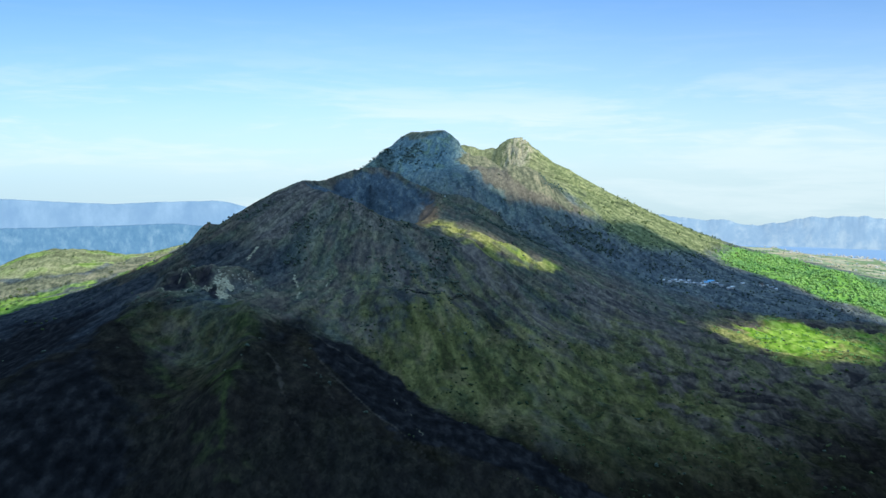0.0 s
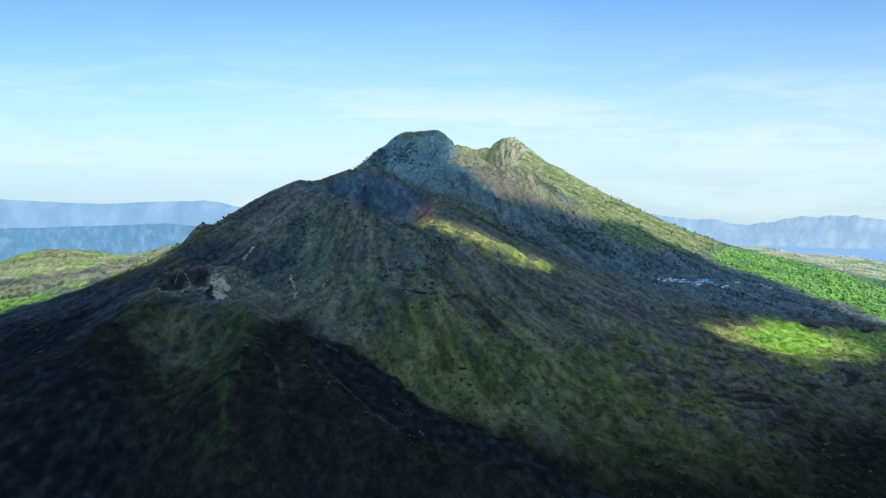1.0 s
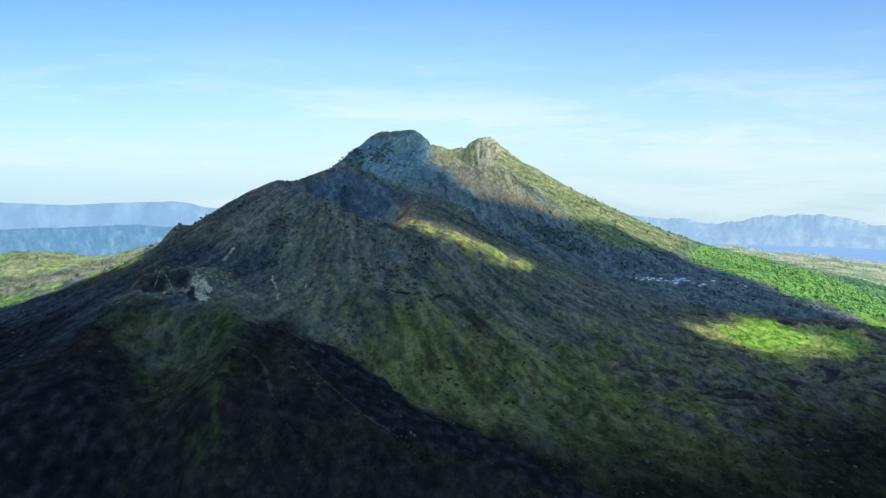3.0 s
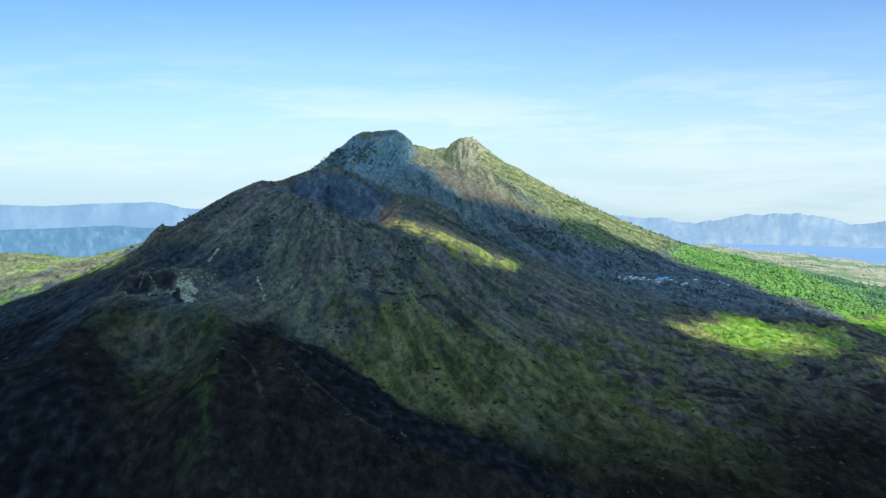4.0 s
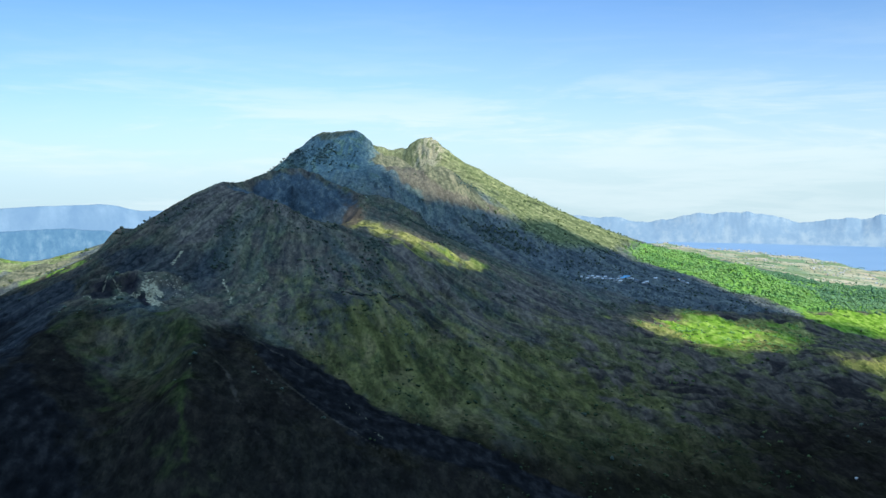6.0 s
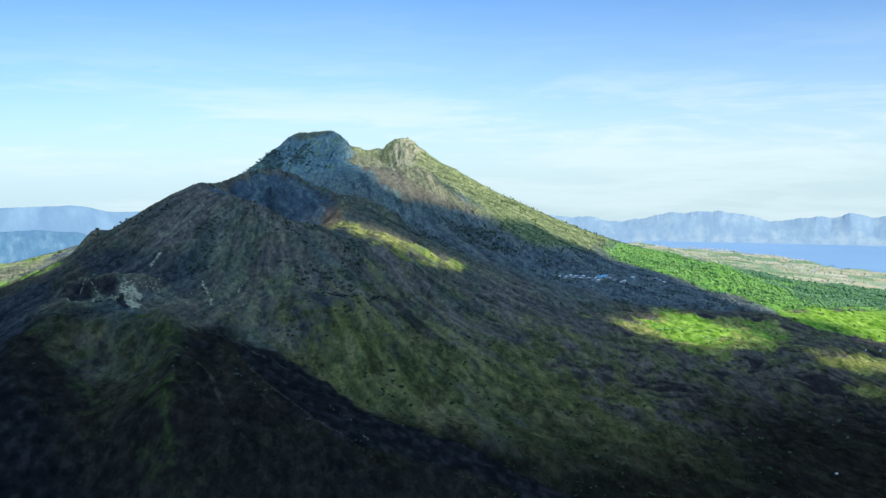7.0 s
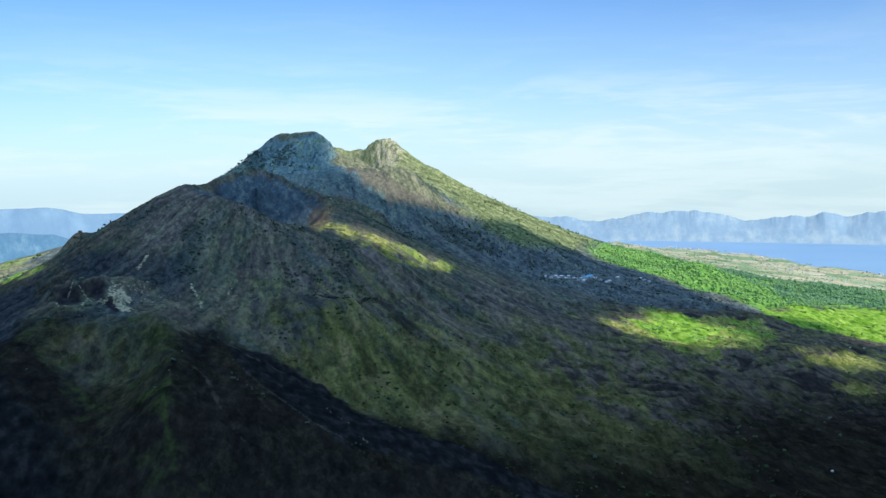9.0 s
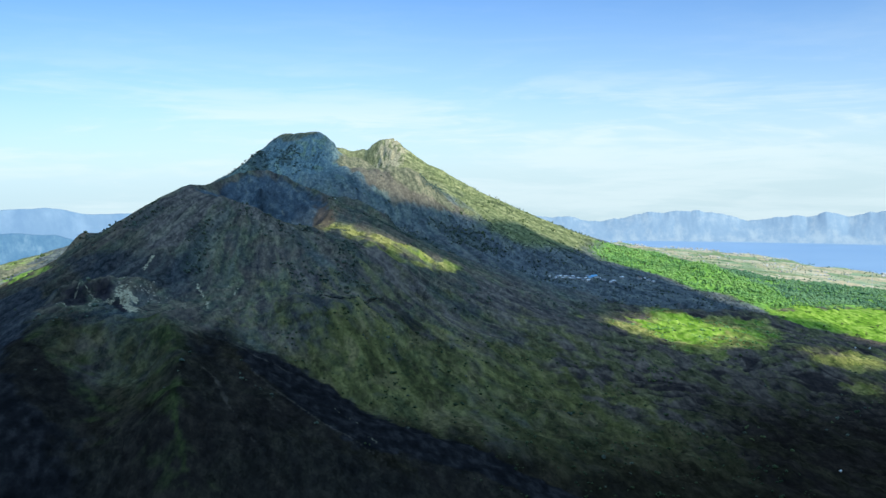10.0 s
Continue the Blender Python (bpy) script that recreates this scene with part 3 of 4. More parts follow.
def fan(cx, cy, size, seed):
    """Grain drawn out down the slopes of a cone, finer towards its top."""
    flat = n.node("ShaderNodeVectorMath", 0, {0: n.node("ShaderNodeVectorMath", 0, {0: at, 1: (cx, cy, 0.0)}, operation="SUBTRACT"), 1: (1.0, 1.0, 0.0)}, operation="MULTIPLY")
    far = n.node("ShaderNodeVectorMath", "Value", {0: flat}, operation="LENGTH")
    way = n.node("ShaderNodeVectorMath", 0, {0: n.node("ShaderNodeVectorMath", 0, {0: flat}, operation="NORMALIZE"), 1: (260.0, 260.0, 0.0)}, operation="MULTIPLY")
    down = n.node("ShaderNodeCombineXYZ", 0, {2: by(far, 0.07)})
    wave = n.node("ShaderNodeVectorMath", 0, {0: n.node("ShaderNodeTexNoise", "Color", {"Vector": at, "Scale": 1 / 45, "Detail": 3}), 1: (14.0, 14.0, 14.0)}, operation="MULTIPLY")
    v = n.node("ShaderNodeVectorMath", 0, {0: n.node("ShaderNodeVectorMath", 0, {0: way, 1: down}, operation="ADD"), 1: wave}, operation="ADD")
    return n.noise(n.node("ShaderNodeVectorMath", 0, {0: v, 1: (seed, 0.0, 0.0)}, operation="ADD"), size, 5, 0.56)


def mixed_value(fac, a, b):
    return n.maths("ADD", n.maths("MULTIPLY", a, n.maths("SUBTRACT", 1.0, fac)), n.maths("MULTIPLY", b, fac))


share = n.attr("share")
rill = mixed_value(share, fan(*SIDE, 8.0, 0.0), fan(*SUMMIT, 6.5, 400.0))
tex = n.maths("ADD", n.maths("ADD", by(mid, 0.36), by(rill, 0.50)), n.maths("ADD", by(streak, 0.08), n.maths("ADD", by(tuft, 0.07), 0.035)))
patchy = n.maths("ADD", by(run, 0.45), n.maths("ADD", by(rill, 0.30), by(big, 0.35)))
scrub = n.ramp(tex, (0.38, (0.046, 0.047, 0.048)), (0.5, (0.108, 0.097, 0.080)), (0.61, (0.180, 0.155, 0.116)))
greenish = n.ramp(tex, (0.38, (0.042, 0.056, 0.044)), (0.5, (0.096, 0.111, 0.069)), (0.61, (0.160, 0.166, 0.096)))
c = n.mix(n.band(patchy, 0.45, 0.60), scrub, greenish)
c = n.mix(by(n.band(n.maths("ADD", n.maths("ADD", by(big, 0.7), by(rill, 0.3)), by(rib, -0.015)), 0.50, 0.62), 0.5), c, n.ramp(tex, (0.36, (0.034, 0.044, 0.052)), (0.62, (0.092, 0.104, 0.104))))
gully = mixed_value(share, fan(*SIDE, 30.0, 90.0), fan(*SUMMIT, 22.0, 700.0))
c = n.mix(by(n.band(n.maths("ADD", by(gully, 0.75), by(mid, 0.25)), 0.50, 0.58), 0.45), c, n.ramp(mid, (0.32, (0.026, 0.038, 0.040)), (0.68, (0.064, 0.082, 0.076))))
c = n.mix(by(n.band(n.maths("ADD", by(gully, -0.75), by(mid, -0.25)), -0.455, -0.39), 0.65), c, n.ramp(tex, (0.36, (0.072, 0.069, 0.060)), (0.52, (0.135, 0.124, 0.102)), (0.64, (0.205, 0.180, 0.142))))
blotch = n.noise(lean, 34, 5, 0.58, 1.0)
c = n.mix(by(n.band(blotch, 0.50, 0.58), 0.55), c, n.ramp(tex, (0.37, (0.052, 0.046, 0.040)), (0.5, (0.116, 0.098, 0.074)), (0.62, (0.195, 0.160, 0.112))))
c = n.mix(by(n.band(by(blotch, -1.0), -0.46, -0.38), 0.5), c, n.ramp(tex, (0.37, (0.028, 0.038, 0.042)), (0.5, (0.062, 0.076, 0.074)), (0.62, (0.110, 0.124, 0.104))))
c = n.mix(by(where("brown", by(run, 0.8), 0.6, 1.3), 0.85), c, n.ramp(tex, (0.37, (0.058, 0.054, 0.054)), (0.5, (0.124, 0.110, 0.096)), (0.62, (0.196, 0.170, 0.138))))
# distance haze painted in: the main cone bluer and paler, the ash bluer
c = n.mix(by(share, 0.6), c, n.ramp(tex, (0.37, (0.046, 0.066, 0.080)), (0.5, (0.096, 0.126, 0.142)), (0.62, (0.160, 0.190, 0.180))))
c = n.mix(by(where("ash", by(run, 0.4), 0.5, 1.1), 0.9), c, n.ramp(n.maths("ADD", by(run, 0.55), n.maths("ADD", by(mid, 0.3), by(rill, 0.15))), (0.37, (0.034, 0.056, 0.076)), (0.52, (0.078, 0.114, 0.140)), (0.63, (0.150, 0.182, 0.180))))
# wrinkled lava: dark folds, brown and mossy crests
moss = n.mix(n.band(n.maths("ADD", run, by(rope, 0.10)), 0.47, 0.60), n.ramp(mid, (0.32, (0.038, 0.034, 0.030)), (0.68, (0.165, 0.132, 0.100))), n.ramp(mid, (0.32, (0.046, 0.050, 0.022)), (0.68, (0.175, 0.164, 0.072))))
c = n.mix(by(n.attr("plain"), 0.85), c, moss)
c = n.mix(by(n.band(by(rope, -1.0), 0.05, 0.55), 0.8), c, (0.024, 0.022, 0.024))
# summit face paler and bluer: haze painted into its scrub colour
c = n.mix(by(n.attr("front"), 0.85), c, n.ramp(tex, (0.37, (0.100, 0.168, 0.186)), (0.5, (0.172, 0.265, 0.275)), (0.63, (0.265, 0.350, 0.300))))
dry = n.ramp(tex, (0.35, (0.100, 0.112, 0.060)), (0.5, (0.192, 0.208, 0.106)), (0.64, (0.292, 0.300, 0.170)))
c = n.mix(n.maths("MULTIPLY", n.attr("front"), by(n.band(by(blotch, -1.0), -0.47, -0.40), 0.7)), c, n.ramp(tex, (0.37, (0.120, 0.175, 0.110)), (0.5, (0.205, 0.275, 0.170)), (0.63, (0.300, 0.350, 0.215))))
c = n.mix(n.maths("MULTIPLY", n.attr("front"), by(n.band(n.noise(lean, 26, 5, 0.6, 0.6), 0.54, 0.66), 0.45)), c, n.ramp(tex, (0.38, (0.030, 0.060, 0.066)), (0.62, (0.12, 0.185, 0.16))))
c = n.mix(by(where("thicket", by(run, 0.8), 0.6, 1.1), 0.9), c, n.ramp(tex, (0.37, (0.052, 0.068, 0.078)), (0.5, (0.108, 0.130, 0.136)), (0.62, (0.170, 0.190, 0.172))))
c = n.mix(where("dry", by(run, 0.8), 0.6, 1.15), c, dry)
c = n.mix(by(where("tan", by(run, 0.7), 0.6, 1.2), 0.9), c, n.ramp(tex, (0.36, (0.096, 0.086, 0.066)), (0.5, (0.130, 0.116, 0.088)), (0.64, (0.172, 0.152, 0.112))))
c = n.mix(where("sunny_straw", by(run, 0.8), 0.6, 1.15), c, n.ramp(tex, (0.37, (0.070, 0.080, 0.026)), (0.5, (0.21, 0.215, 0.066)), (0.62, (0.36, 0.335, 0.125))))
c = n.mix(where("flank", by(run, 0.8), 0.6, 1.1), c, n.ramp(tex, (0.36, (0.072, 0.090, 0.046)), (0.5, (0.165, 0.192, 0.086)), (0.63, (0.285, 0.300, 0.150))))
c = n.mix(where("bare", by(run, 0.6), 0.6, 1.2), c, n.ramp(tex, (0.36, (0.070, 0.080, 0.056)), (0.50, (0.150, 0.155, 0.100)), (0.63, (0.235, 0.220, 0.145))))
grass = n.ramp(n.maths("ADD", n.maths("ADD", by(mid, 0.30), by(rill, 0.46)), by(streak, 0.06)), (0.29, (0.048, 0.052, 0.018)), (0.39, (0.112, 0.116, 0.036)), (0.49, (0.192, 0.184, 0.064)))
grass = n.mix(by(n.band(n.maths("ADD", by(run, 0.7), by(big, 0.4)), 0.56, 0.68), 0.55), grass, n.ramp(mid, (0.3, (0.034, 0.036, 0.018)), (0.7, (0.105, 0.088, 0.050))))
grass = n.mix(by(n.band(blotch, 0.52, 0.60), 0.6), grass, n.ramp(tex, (0.37, (0.060, 0.056, 0.026)), (0.5, (0.128, 0.112, 0.050)), (0.62, (0.205, 0.172, 0.080))))
grass = n.mix(by(n.band(by(blotch, -1.0), -0.44, -0.37), 0.6), grass, n.ramp(tex, (0.37, (0.030, 0.042, 0.016)), (0.62, (0.080, 0.100, 0.036))))
c = n.mix(by(where("grass", n.maths("ADD", by(run, 1.1), by(rill, 0.7)), 1.10, 1.75), 0.92), c, grass)
# dark cinders lower down, with the foreground's deeper shade painted in
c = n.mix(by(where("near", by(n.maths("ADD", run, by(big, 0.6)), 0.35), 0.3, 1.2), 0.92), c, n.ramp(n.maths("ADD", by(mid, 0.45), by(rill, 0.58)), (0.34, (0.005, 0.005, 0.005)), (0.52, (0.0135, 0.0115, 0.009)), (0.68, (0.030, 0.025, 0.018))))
c = n.mix(by(where("navy", by(run, 0.8), 0.6, 1.2), 0.8), c, n.ramp(tex, (0.38, (0.015, 0.019, 0.024)), (0.52, (0.034, 0.042, 0.050)), (0.64, (0.062, 0.070, 0.074))))
c = n.mix(by(where("crest", by(mid, 0.8), 0.55, 1.5), 0.8), c, n.ramp(mid, (0.3, (0.017, 0.027, 0.009)), (0.7, (0.062, 0.082, 0.027))))
c = n.mix(n.maths("ADD", by(n.band(n.maths("ADD", run, by(big, 0.5)), 0.60, 0.86), 0.3), 0.14), c, n.mix(1.0, c, n.ramp(tuft, (0.18, (0.45, 0.54, 0.54)), (0.5, (0.98, 1.0, 1.0)), (0.82, (1.45, 1.38, 1.30))), "MULTIPLY"))
c = n.mix(n.attr("woods"), c, n.ramp(mid, (0.3, (0.11, 0.25, 0.05)), (0.7, (0.22, 0.39, 0.09))))
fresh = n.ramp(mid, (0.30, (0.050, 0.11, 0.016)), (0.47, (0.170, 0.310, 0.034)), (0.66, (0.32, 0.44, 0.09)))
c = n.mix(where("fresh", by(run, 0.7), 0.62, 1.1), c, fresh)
plot = n.node("ShaderNodeTexVoronoi", "Color", {"Vector": n.node("ShaderNodeVectorMath", 0, {0: at, 1: (0.8, 0.35, 0.0)}, operation="MULTIPLY"), "Scale": 1 / 34})
tone = n.node("ShaderNodeSeparateColor", 0, {0: plot})
plots = n.ramp(tone, (0.0, (0.16, 0.25, 0.11)), (0.3, (0.33, 0.34, 0.18)), (0.5, (0.50, 0.41, 0.26)), (0.8, (0.58, 0.49, 0.34)), (1.0, (0.20, 0.32, 0.15)))
c = n.mix(n.attr("farms"), c, n.mix(by(n.band(run, 0.45, 0.65), 0.75), plots, (0.24, 0.34, 0.21)))
c = n.mix(where("lava", by(mid, 0.5), 0.55, 1.0), c, n.ramp(mid, (0.36, (0.008, 0.009, 0.010)), (0.52, (0.015, 0.016, 0.017)), (0.66, (0.030, 0.030, 0.030))))
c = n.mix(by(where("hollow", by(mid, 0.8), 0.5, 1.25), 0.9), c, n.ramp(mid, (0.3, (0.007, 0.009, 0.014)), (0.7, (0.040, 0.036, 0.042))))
c = n.mix(by(where("trail", by(mid, 0.9), 0.85, 1.45), 0.6), c, n.ramp(mid, (0.3, (0.035, 0.032, 0.026)), (0.7, (0.10, 0.088, 0.068))))
c = n.mix(by(where("rust", by(run, 1.2), 0.9, 1.6), 0.8), c, n.ramp(mid, (0.3, (0.075, 0.060, 0.046)), (0.7, (0.165, 0.122, 0.084))))
c = n.mix(where("pale", n.maths("ADD", by(mid, 0.5), by(fine, 0.9)), 1.25, 1.8), c, n.ramp(fine, (0.3, (0.21, 0.19, 0.12)), (0.7, (0.52, 0.485, 0.32))))
# scattered low bushes and stones too small to build
c = n.mix(by(where("scrubs", by(run, 0.9), 0.7, 1.25), 0.5), c, n.ramp(mid, (0.3, (0.020, 0.034, 0.034)), (0.7, (0.070, 0.094, 0.080))))
c = n.mix(by(n.band(n.maths("ADD", by(spots, 0.7), by(run, 0.3)), 0.57, 0.63), 0.24), c, n.mix(1.0, c, (0.36, 0.42, 0.38), "MULTIPLY"))
normal = n.bump(fine, 0.25, 0.8, n.bump(n.maths("ADD", by(mid, 0.4), by(rill, 0.7)), 0.4, 3.0))
c = n.mix(1.0, c, n.ramp(n.maths("ADD", by(fine, 0.6), by(tuft, 0.4)), (0.3, (0.84, 0.84, 0.84)), (0.5, (1.0, 1.0, 1.0)), (0.7, (1.17, 1.17, 1.16))), "MULTIPLY")
n.surface(c, 1.0, normal, spec=0.0)

gx, gy = np.meshgrid(lattice(-480, 700, -3400, 3800, 2.3), lattice(440, 1700, -2200, 4950, 2.3))
shape = {}
gz = land(gx, gy, shape)
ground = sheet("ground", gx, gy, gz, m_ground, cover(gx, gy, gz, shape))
tagged(ground, "dark volcanic slopes of lava, scrub and green grass", "ground", kind="structure")

# ---- the lake ----
m_water, n = material("lake_water")
at = n.place()
ripple = n.noise(at, 14, 4, 0.6, 0.0, (1.0, 2.5, 1.0))
n.surface(n.ramp(n.noise(at, 400, 3), (0.3, (0.22, 0.35, 0.50)), (0.7, (0.27, 0.40, 0.54))), 0.4, n.bump(ripple, 0.15, 1.0), spec=0.5)
wx, wy = np.meshgrid(np.linspace(1000, 3400, 40), np.linspace(1200, 3250, 40))
lake = sheet("water", wx, wy, np.zeros_like(wx), m_water)
tagged(lake, "calm blue lake filling the caldera floor", "lake", kind="structure")


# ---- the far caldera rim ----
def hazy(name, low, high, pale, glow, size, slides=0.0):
    """Far slopes whose haze is put into colour and glow; slides: how much paler the foot is."""
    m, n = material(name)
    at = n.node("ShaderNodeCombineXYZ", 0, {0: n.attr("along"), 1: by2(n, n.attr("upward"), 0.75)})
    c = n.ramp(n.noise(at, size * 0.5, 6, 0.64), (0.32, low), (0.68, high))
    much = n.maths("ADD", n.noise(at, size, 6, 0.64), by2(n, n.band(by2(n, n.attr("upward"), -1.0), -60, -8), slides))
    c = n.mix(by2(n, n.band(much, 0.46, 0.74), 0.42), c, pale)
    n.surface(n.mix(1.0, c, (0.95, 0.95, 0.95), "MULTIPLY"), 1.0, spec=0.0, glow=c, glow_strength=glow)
    return m


def by2(tree, value, k):
    return tree.maths("MULTIPLY", value, k)


def far_rim(name, label, crest, reach, foot, mat, seed, wobble=5.0, depth=420, cut=26):
    """A long ridge round the caldera; crest: bearings in degrees and heights."""
    az = np.arange(crest[0][0], crest[-1][0] + 0.01, 0.05)
    top = np.interp(az, [a for a, _ in crest], [h for _, h in crest])
    soft = np.exp(-(np.linspace(-2, 2, 9) ** 2))
    top = np.convolve(np.pad(top, 4, mode="edge"), soft / soft.sum(), mode="valid")
    v = np.concatenate([np.linspace(0, 1, 30), [1.15, 1.5]])
    a, s = np.meshgrid(np.radians(az), v)
    t2 = np.broadcast_to(top, a.shape)
    d = reach - depth * (1 - np.minimum(s, 1)) + 500 * np.maximum(s - 1, 0)
    ribs = rough(a * reach + 60 * grain(a * reach, s * 200, 170, seed + 9), s * 60, 190, 4, seed, 0.5, True)
    up = np.minimum(s, 1) ** 1.4
    d = d + cut * ribs * np.sin(np.pi * np.clip(s, 0, 1))
    x, y = d * np.sin(a), d * np.cos(a)
    z = foot + (t2 - foot + wobble * rough(a * reach, 0 * a, 110, 5, seed + 3, 0.6) * np.clip(s, 0, 1) ** 5) * up * (1 + 0.05 * ribs * np.sin(np.pi * np.clip(s, 0, 1))) - 260 * np.maximum(s - 1, 0)
    return tagged(sheet(name, x, y, z, mat, {"along": a * reach, "upward": s * 130}), label, "mountain", kind="structure")


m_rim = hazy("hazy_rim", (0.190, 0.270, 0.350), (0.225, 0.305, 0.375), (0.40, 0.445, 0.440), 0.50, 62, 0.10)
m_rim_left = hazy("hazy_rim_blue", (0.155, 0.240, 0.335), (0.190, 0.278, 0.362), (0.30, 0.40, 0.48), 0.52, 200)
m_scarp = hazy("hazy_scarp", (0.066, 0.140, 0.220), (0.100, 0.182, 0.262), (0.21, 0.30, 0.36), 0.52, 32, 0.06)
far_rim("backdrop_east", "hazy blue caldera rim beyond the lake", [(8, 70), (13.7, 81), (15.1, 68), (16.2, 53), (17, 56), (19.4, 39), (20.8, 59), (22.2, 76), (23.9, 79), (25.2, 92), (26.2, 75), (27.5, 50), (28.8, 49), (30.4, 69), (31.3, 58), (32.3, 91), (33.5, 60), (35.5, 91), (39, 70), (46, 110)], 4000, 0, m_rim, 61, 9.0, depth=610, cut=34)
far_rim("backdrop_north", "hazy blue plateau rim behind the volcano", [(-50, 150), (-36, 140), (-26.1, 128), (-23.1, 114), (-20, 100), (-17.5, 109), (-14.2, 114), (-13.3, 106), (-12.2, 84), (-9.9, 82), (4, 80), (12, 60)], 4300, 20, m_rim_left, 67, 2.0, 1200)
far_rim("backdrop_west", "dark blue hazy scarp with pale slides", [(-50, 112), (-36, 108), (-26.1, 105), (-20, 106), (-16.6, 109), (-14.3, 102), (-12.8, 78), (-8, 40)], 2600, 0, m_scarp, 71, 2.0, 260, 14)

# ---- the unseen cloud bank, shaped to shade the slopes ----
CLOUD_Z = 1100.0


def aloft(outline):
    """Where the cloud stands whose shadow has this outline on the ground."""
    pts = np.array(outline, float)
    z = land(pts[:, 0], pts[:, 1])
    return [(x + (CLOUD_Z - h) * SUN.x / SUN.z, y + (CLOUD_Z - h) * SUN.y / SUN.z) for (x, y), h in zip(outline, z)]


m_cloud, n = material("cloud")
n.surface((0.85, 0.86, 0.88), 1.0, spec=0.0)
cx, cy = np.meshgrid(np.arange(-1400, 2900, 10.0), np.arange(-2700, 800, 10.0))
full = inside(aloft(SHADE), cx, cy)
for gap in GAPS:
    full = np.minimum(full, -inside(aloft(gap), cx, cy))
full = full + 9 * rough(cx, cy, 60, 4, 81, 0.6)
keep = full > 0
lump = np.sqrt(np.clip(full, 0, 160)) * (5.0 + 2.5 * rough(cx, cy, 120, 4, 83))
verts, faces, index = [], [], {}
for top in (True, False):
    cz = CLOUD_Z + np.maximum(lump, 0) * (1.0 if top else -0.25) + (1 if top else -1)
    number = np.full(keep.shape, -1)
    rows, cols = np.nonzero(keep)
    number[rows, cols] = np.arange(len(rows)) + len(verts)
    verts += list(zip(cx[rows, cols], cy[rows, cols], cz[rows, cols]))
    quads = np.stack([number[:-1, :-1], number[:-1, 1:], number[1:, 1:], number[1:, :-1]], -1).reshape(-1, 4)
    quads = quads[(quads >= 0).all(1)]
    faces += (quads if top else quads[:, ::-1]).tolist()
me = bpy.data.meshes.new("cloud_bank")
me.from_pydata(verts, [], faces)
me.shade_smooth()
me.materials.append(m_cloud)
tagged(new("cloud_bank", me), "unseen broken bank of white cloud, shaped to shade the slopes", "cloud", kind="structure")


# ---- plants ----
def spot(x, y):
    """A point on the ground."""
    return Vector((x, y, float(land(np.array([[x]], float), np.array([[y]], float))[0, 0])))


def lump(rng, detail=1):
    """An uneven clump of leaves as points and triangles, about one across."""
    bm = bmesh.new()
    bmesh.ops.create_icosphere(bm, subdivisions=detail, radius=0.5)
    for v in bm.verts:
        v.co *= 1 + rng.uniform(-0.28, 0.28)
        v.co.z *= 0.85
    bm.verts.index_update()
    points = np.array([v.co[:] for v in bm.verts])
    tris = np.array([[v.index for v in f.verts] for f in bm.faces])
    bm.free()
    return points, tris


def bouquet(rng, count, spread, tall, detail=1):
    """Several clumps grown into one bush or crown, standing on the ground."""
    points, tris, total = [], [], 0
    for k in range(count):
        p, t = lump(rng, detail)
        s = rng.uniform(0.45, 0.8)
        a, d = rng.uniform(0, 6.28), spread * math.sqrt(rng.random())
        p = p * s + [d * math.cos(a), d * math.sin(a), 0.2 + rng.uniform(0, tall)]
        points.append(p)
        tris.append(t + total)
        total += len(p)
    return np.concatenate(points), np.concatenate(tris)


def foliage(name, dark, light, size=1.2, dim=0.7):
    """Leaves that differ from plant to plant and from stand to stand."""
    m, n = material(name)
    chance = n.node("ShaderNodeNewGeometry", "Random Per Island")
    leaf = n.noise(n.place(), size, 4, 0.65)
    stand_ = n.band(n.noise(n.place(), 55, 4, 0.6), 0.42, 0.62)
    c = n.mix(chance, n.ramp(leaf, (0.3, dark), (0.7, light)), n.ramp(leaf, (0.3, tuple(v * 0.6 for v in dark)), (0.7, tuple(v * 0.75 for v in light))))
    c = n.mix(stand_, c, n.mix(1.0, c, (dim * 0.85, dim, dim * 1.1), "MULTIPLY"))
    n.surface(c, 0.9, n.bump(leaf, 0.8, 0.6), spec=0.15)
    return m


def grove(name, label, forms, places, sizes, mat, seed, sink=0.12):
    """Many plants of one kind in one mesh: too many to count."""
    rng = np.random.default_rng(seed)
    pick, turn = rng.integers(0, len(forms), len(places)), rng.uniform(0, 6.28, len(places))
    points, tris, total = [], [], 0
    for k, (points0, tris0) in enumerate(forms):
        mine = np.nonzero(pick == k)[0]
        if not len(mine):
            continue
        c, s = np.cos(turn[mine])[:, None], np.sin(turn[mine])[:, None]
        size = sizes[mine][:, None]
        px = (points0[:, 0] * c - points0[:, 1] * s) * size + places[mine, 0:1]
        py = (points0[:, 0] * s + points0[:, 1] * c) * size + places[mine, 1:2]
        pz = (points0[:, 2] - sink) * size * rng.uniform(0.8, 1.25, (len(mine), 1)) + places[mine, 2:3]
        points.append(np.stack([px, py, pz], -1).reshape(-1, 3))
        tris.append((tris0[None] + (np.arange(len(mine)) * len(points0))[:, None, None]).reshape(-1, 3) + total)
        total += len(points[-1])
    points, tris = np.concatenate(points), np.concatenate(tris)
    me = bpy.data.meshes.new(name)
    me.vertices.add(len(points))
    me.vertices.foreach_set("co", points.astype(np.float32).ravel())
    me.loops.add(tris.size)
    me.loops.foreach_set("vertex_index", tris.ravel().astype(np.int32))
    me.polygons.add(len(tris))
    me.polygons.foreach_set("loop_start", np.arange(0, tris.size, 3, dtype=np.int32))
    me.update(calc_edges=True)
    me.shade_smooth()
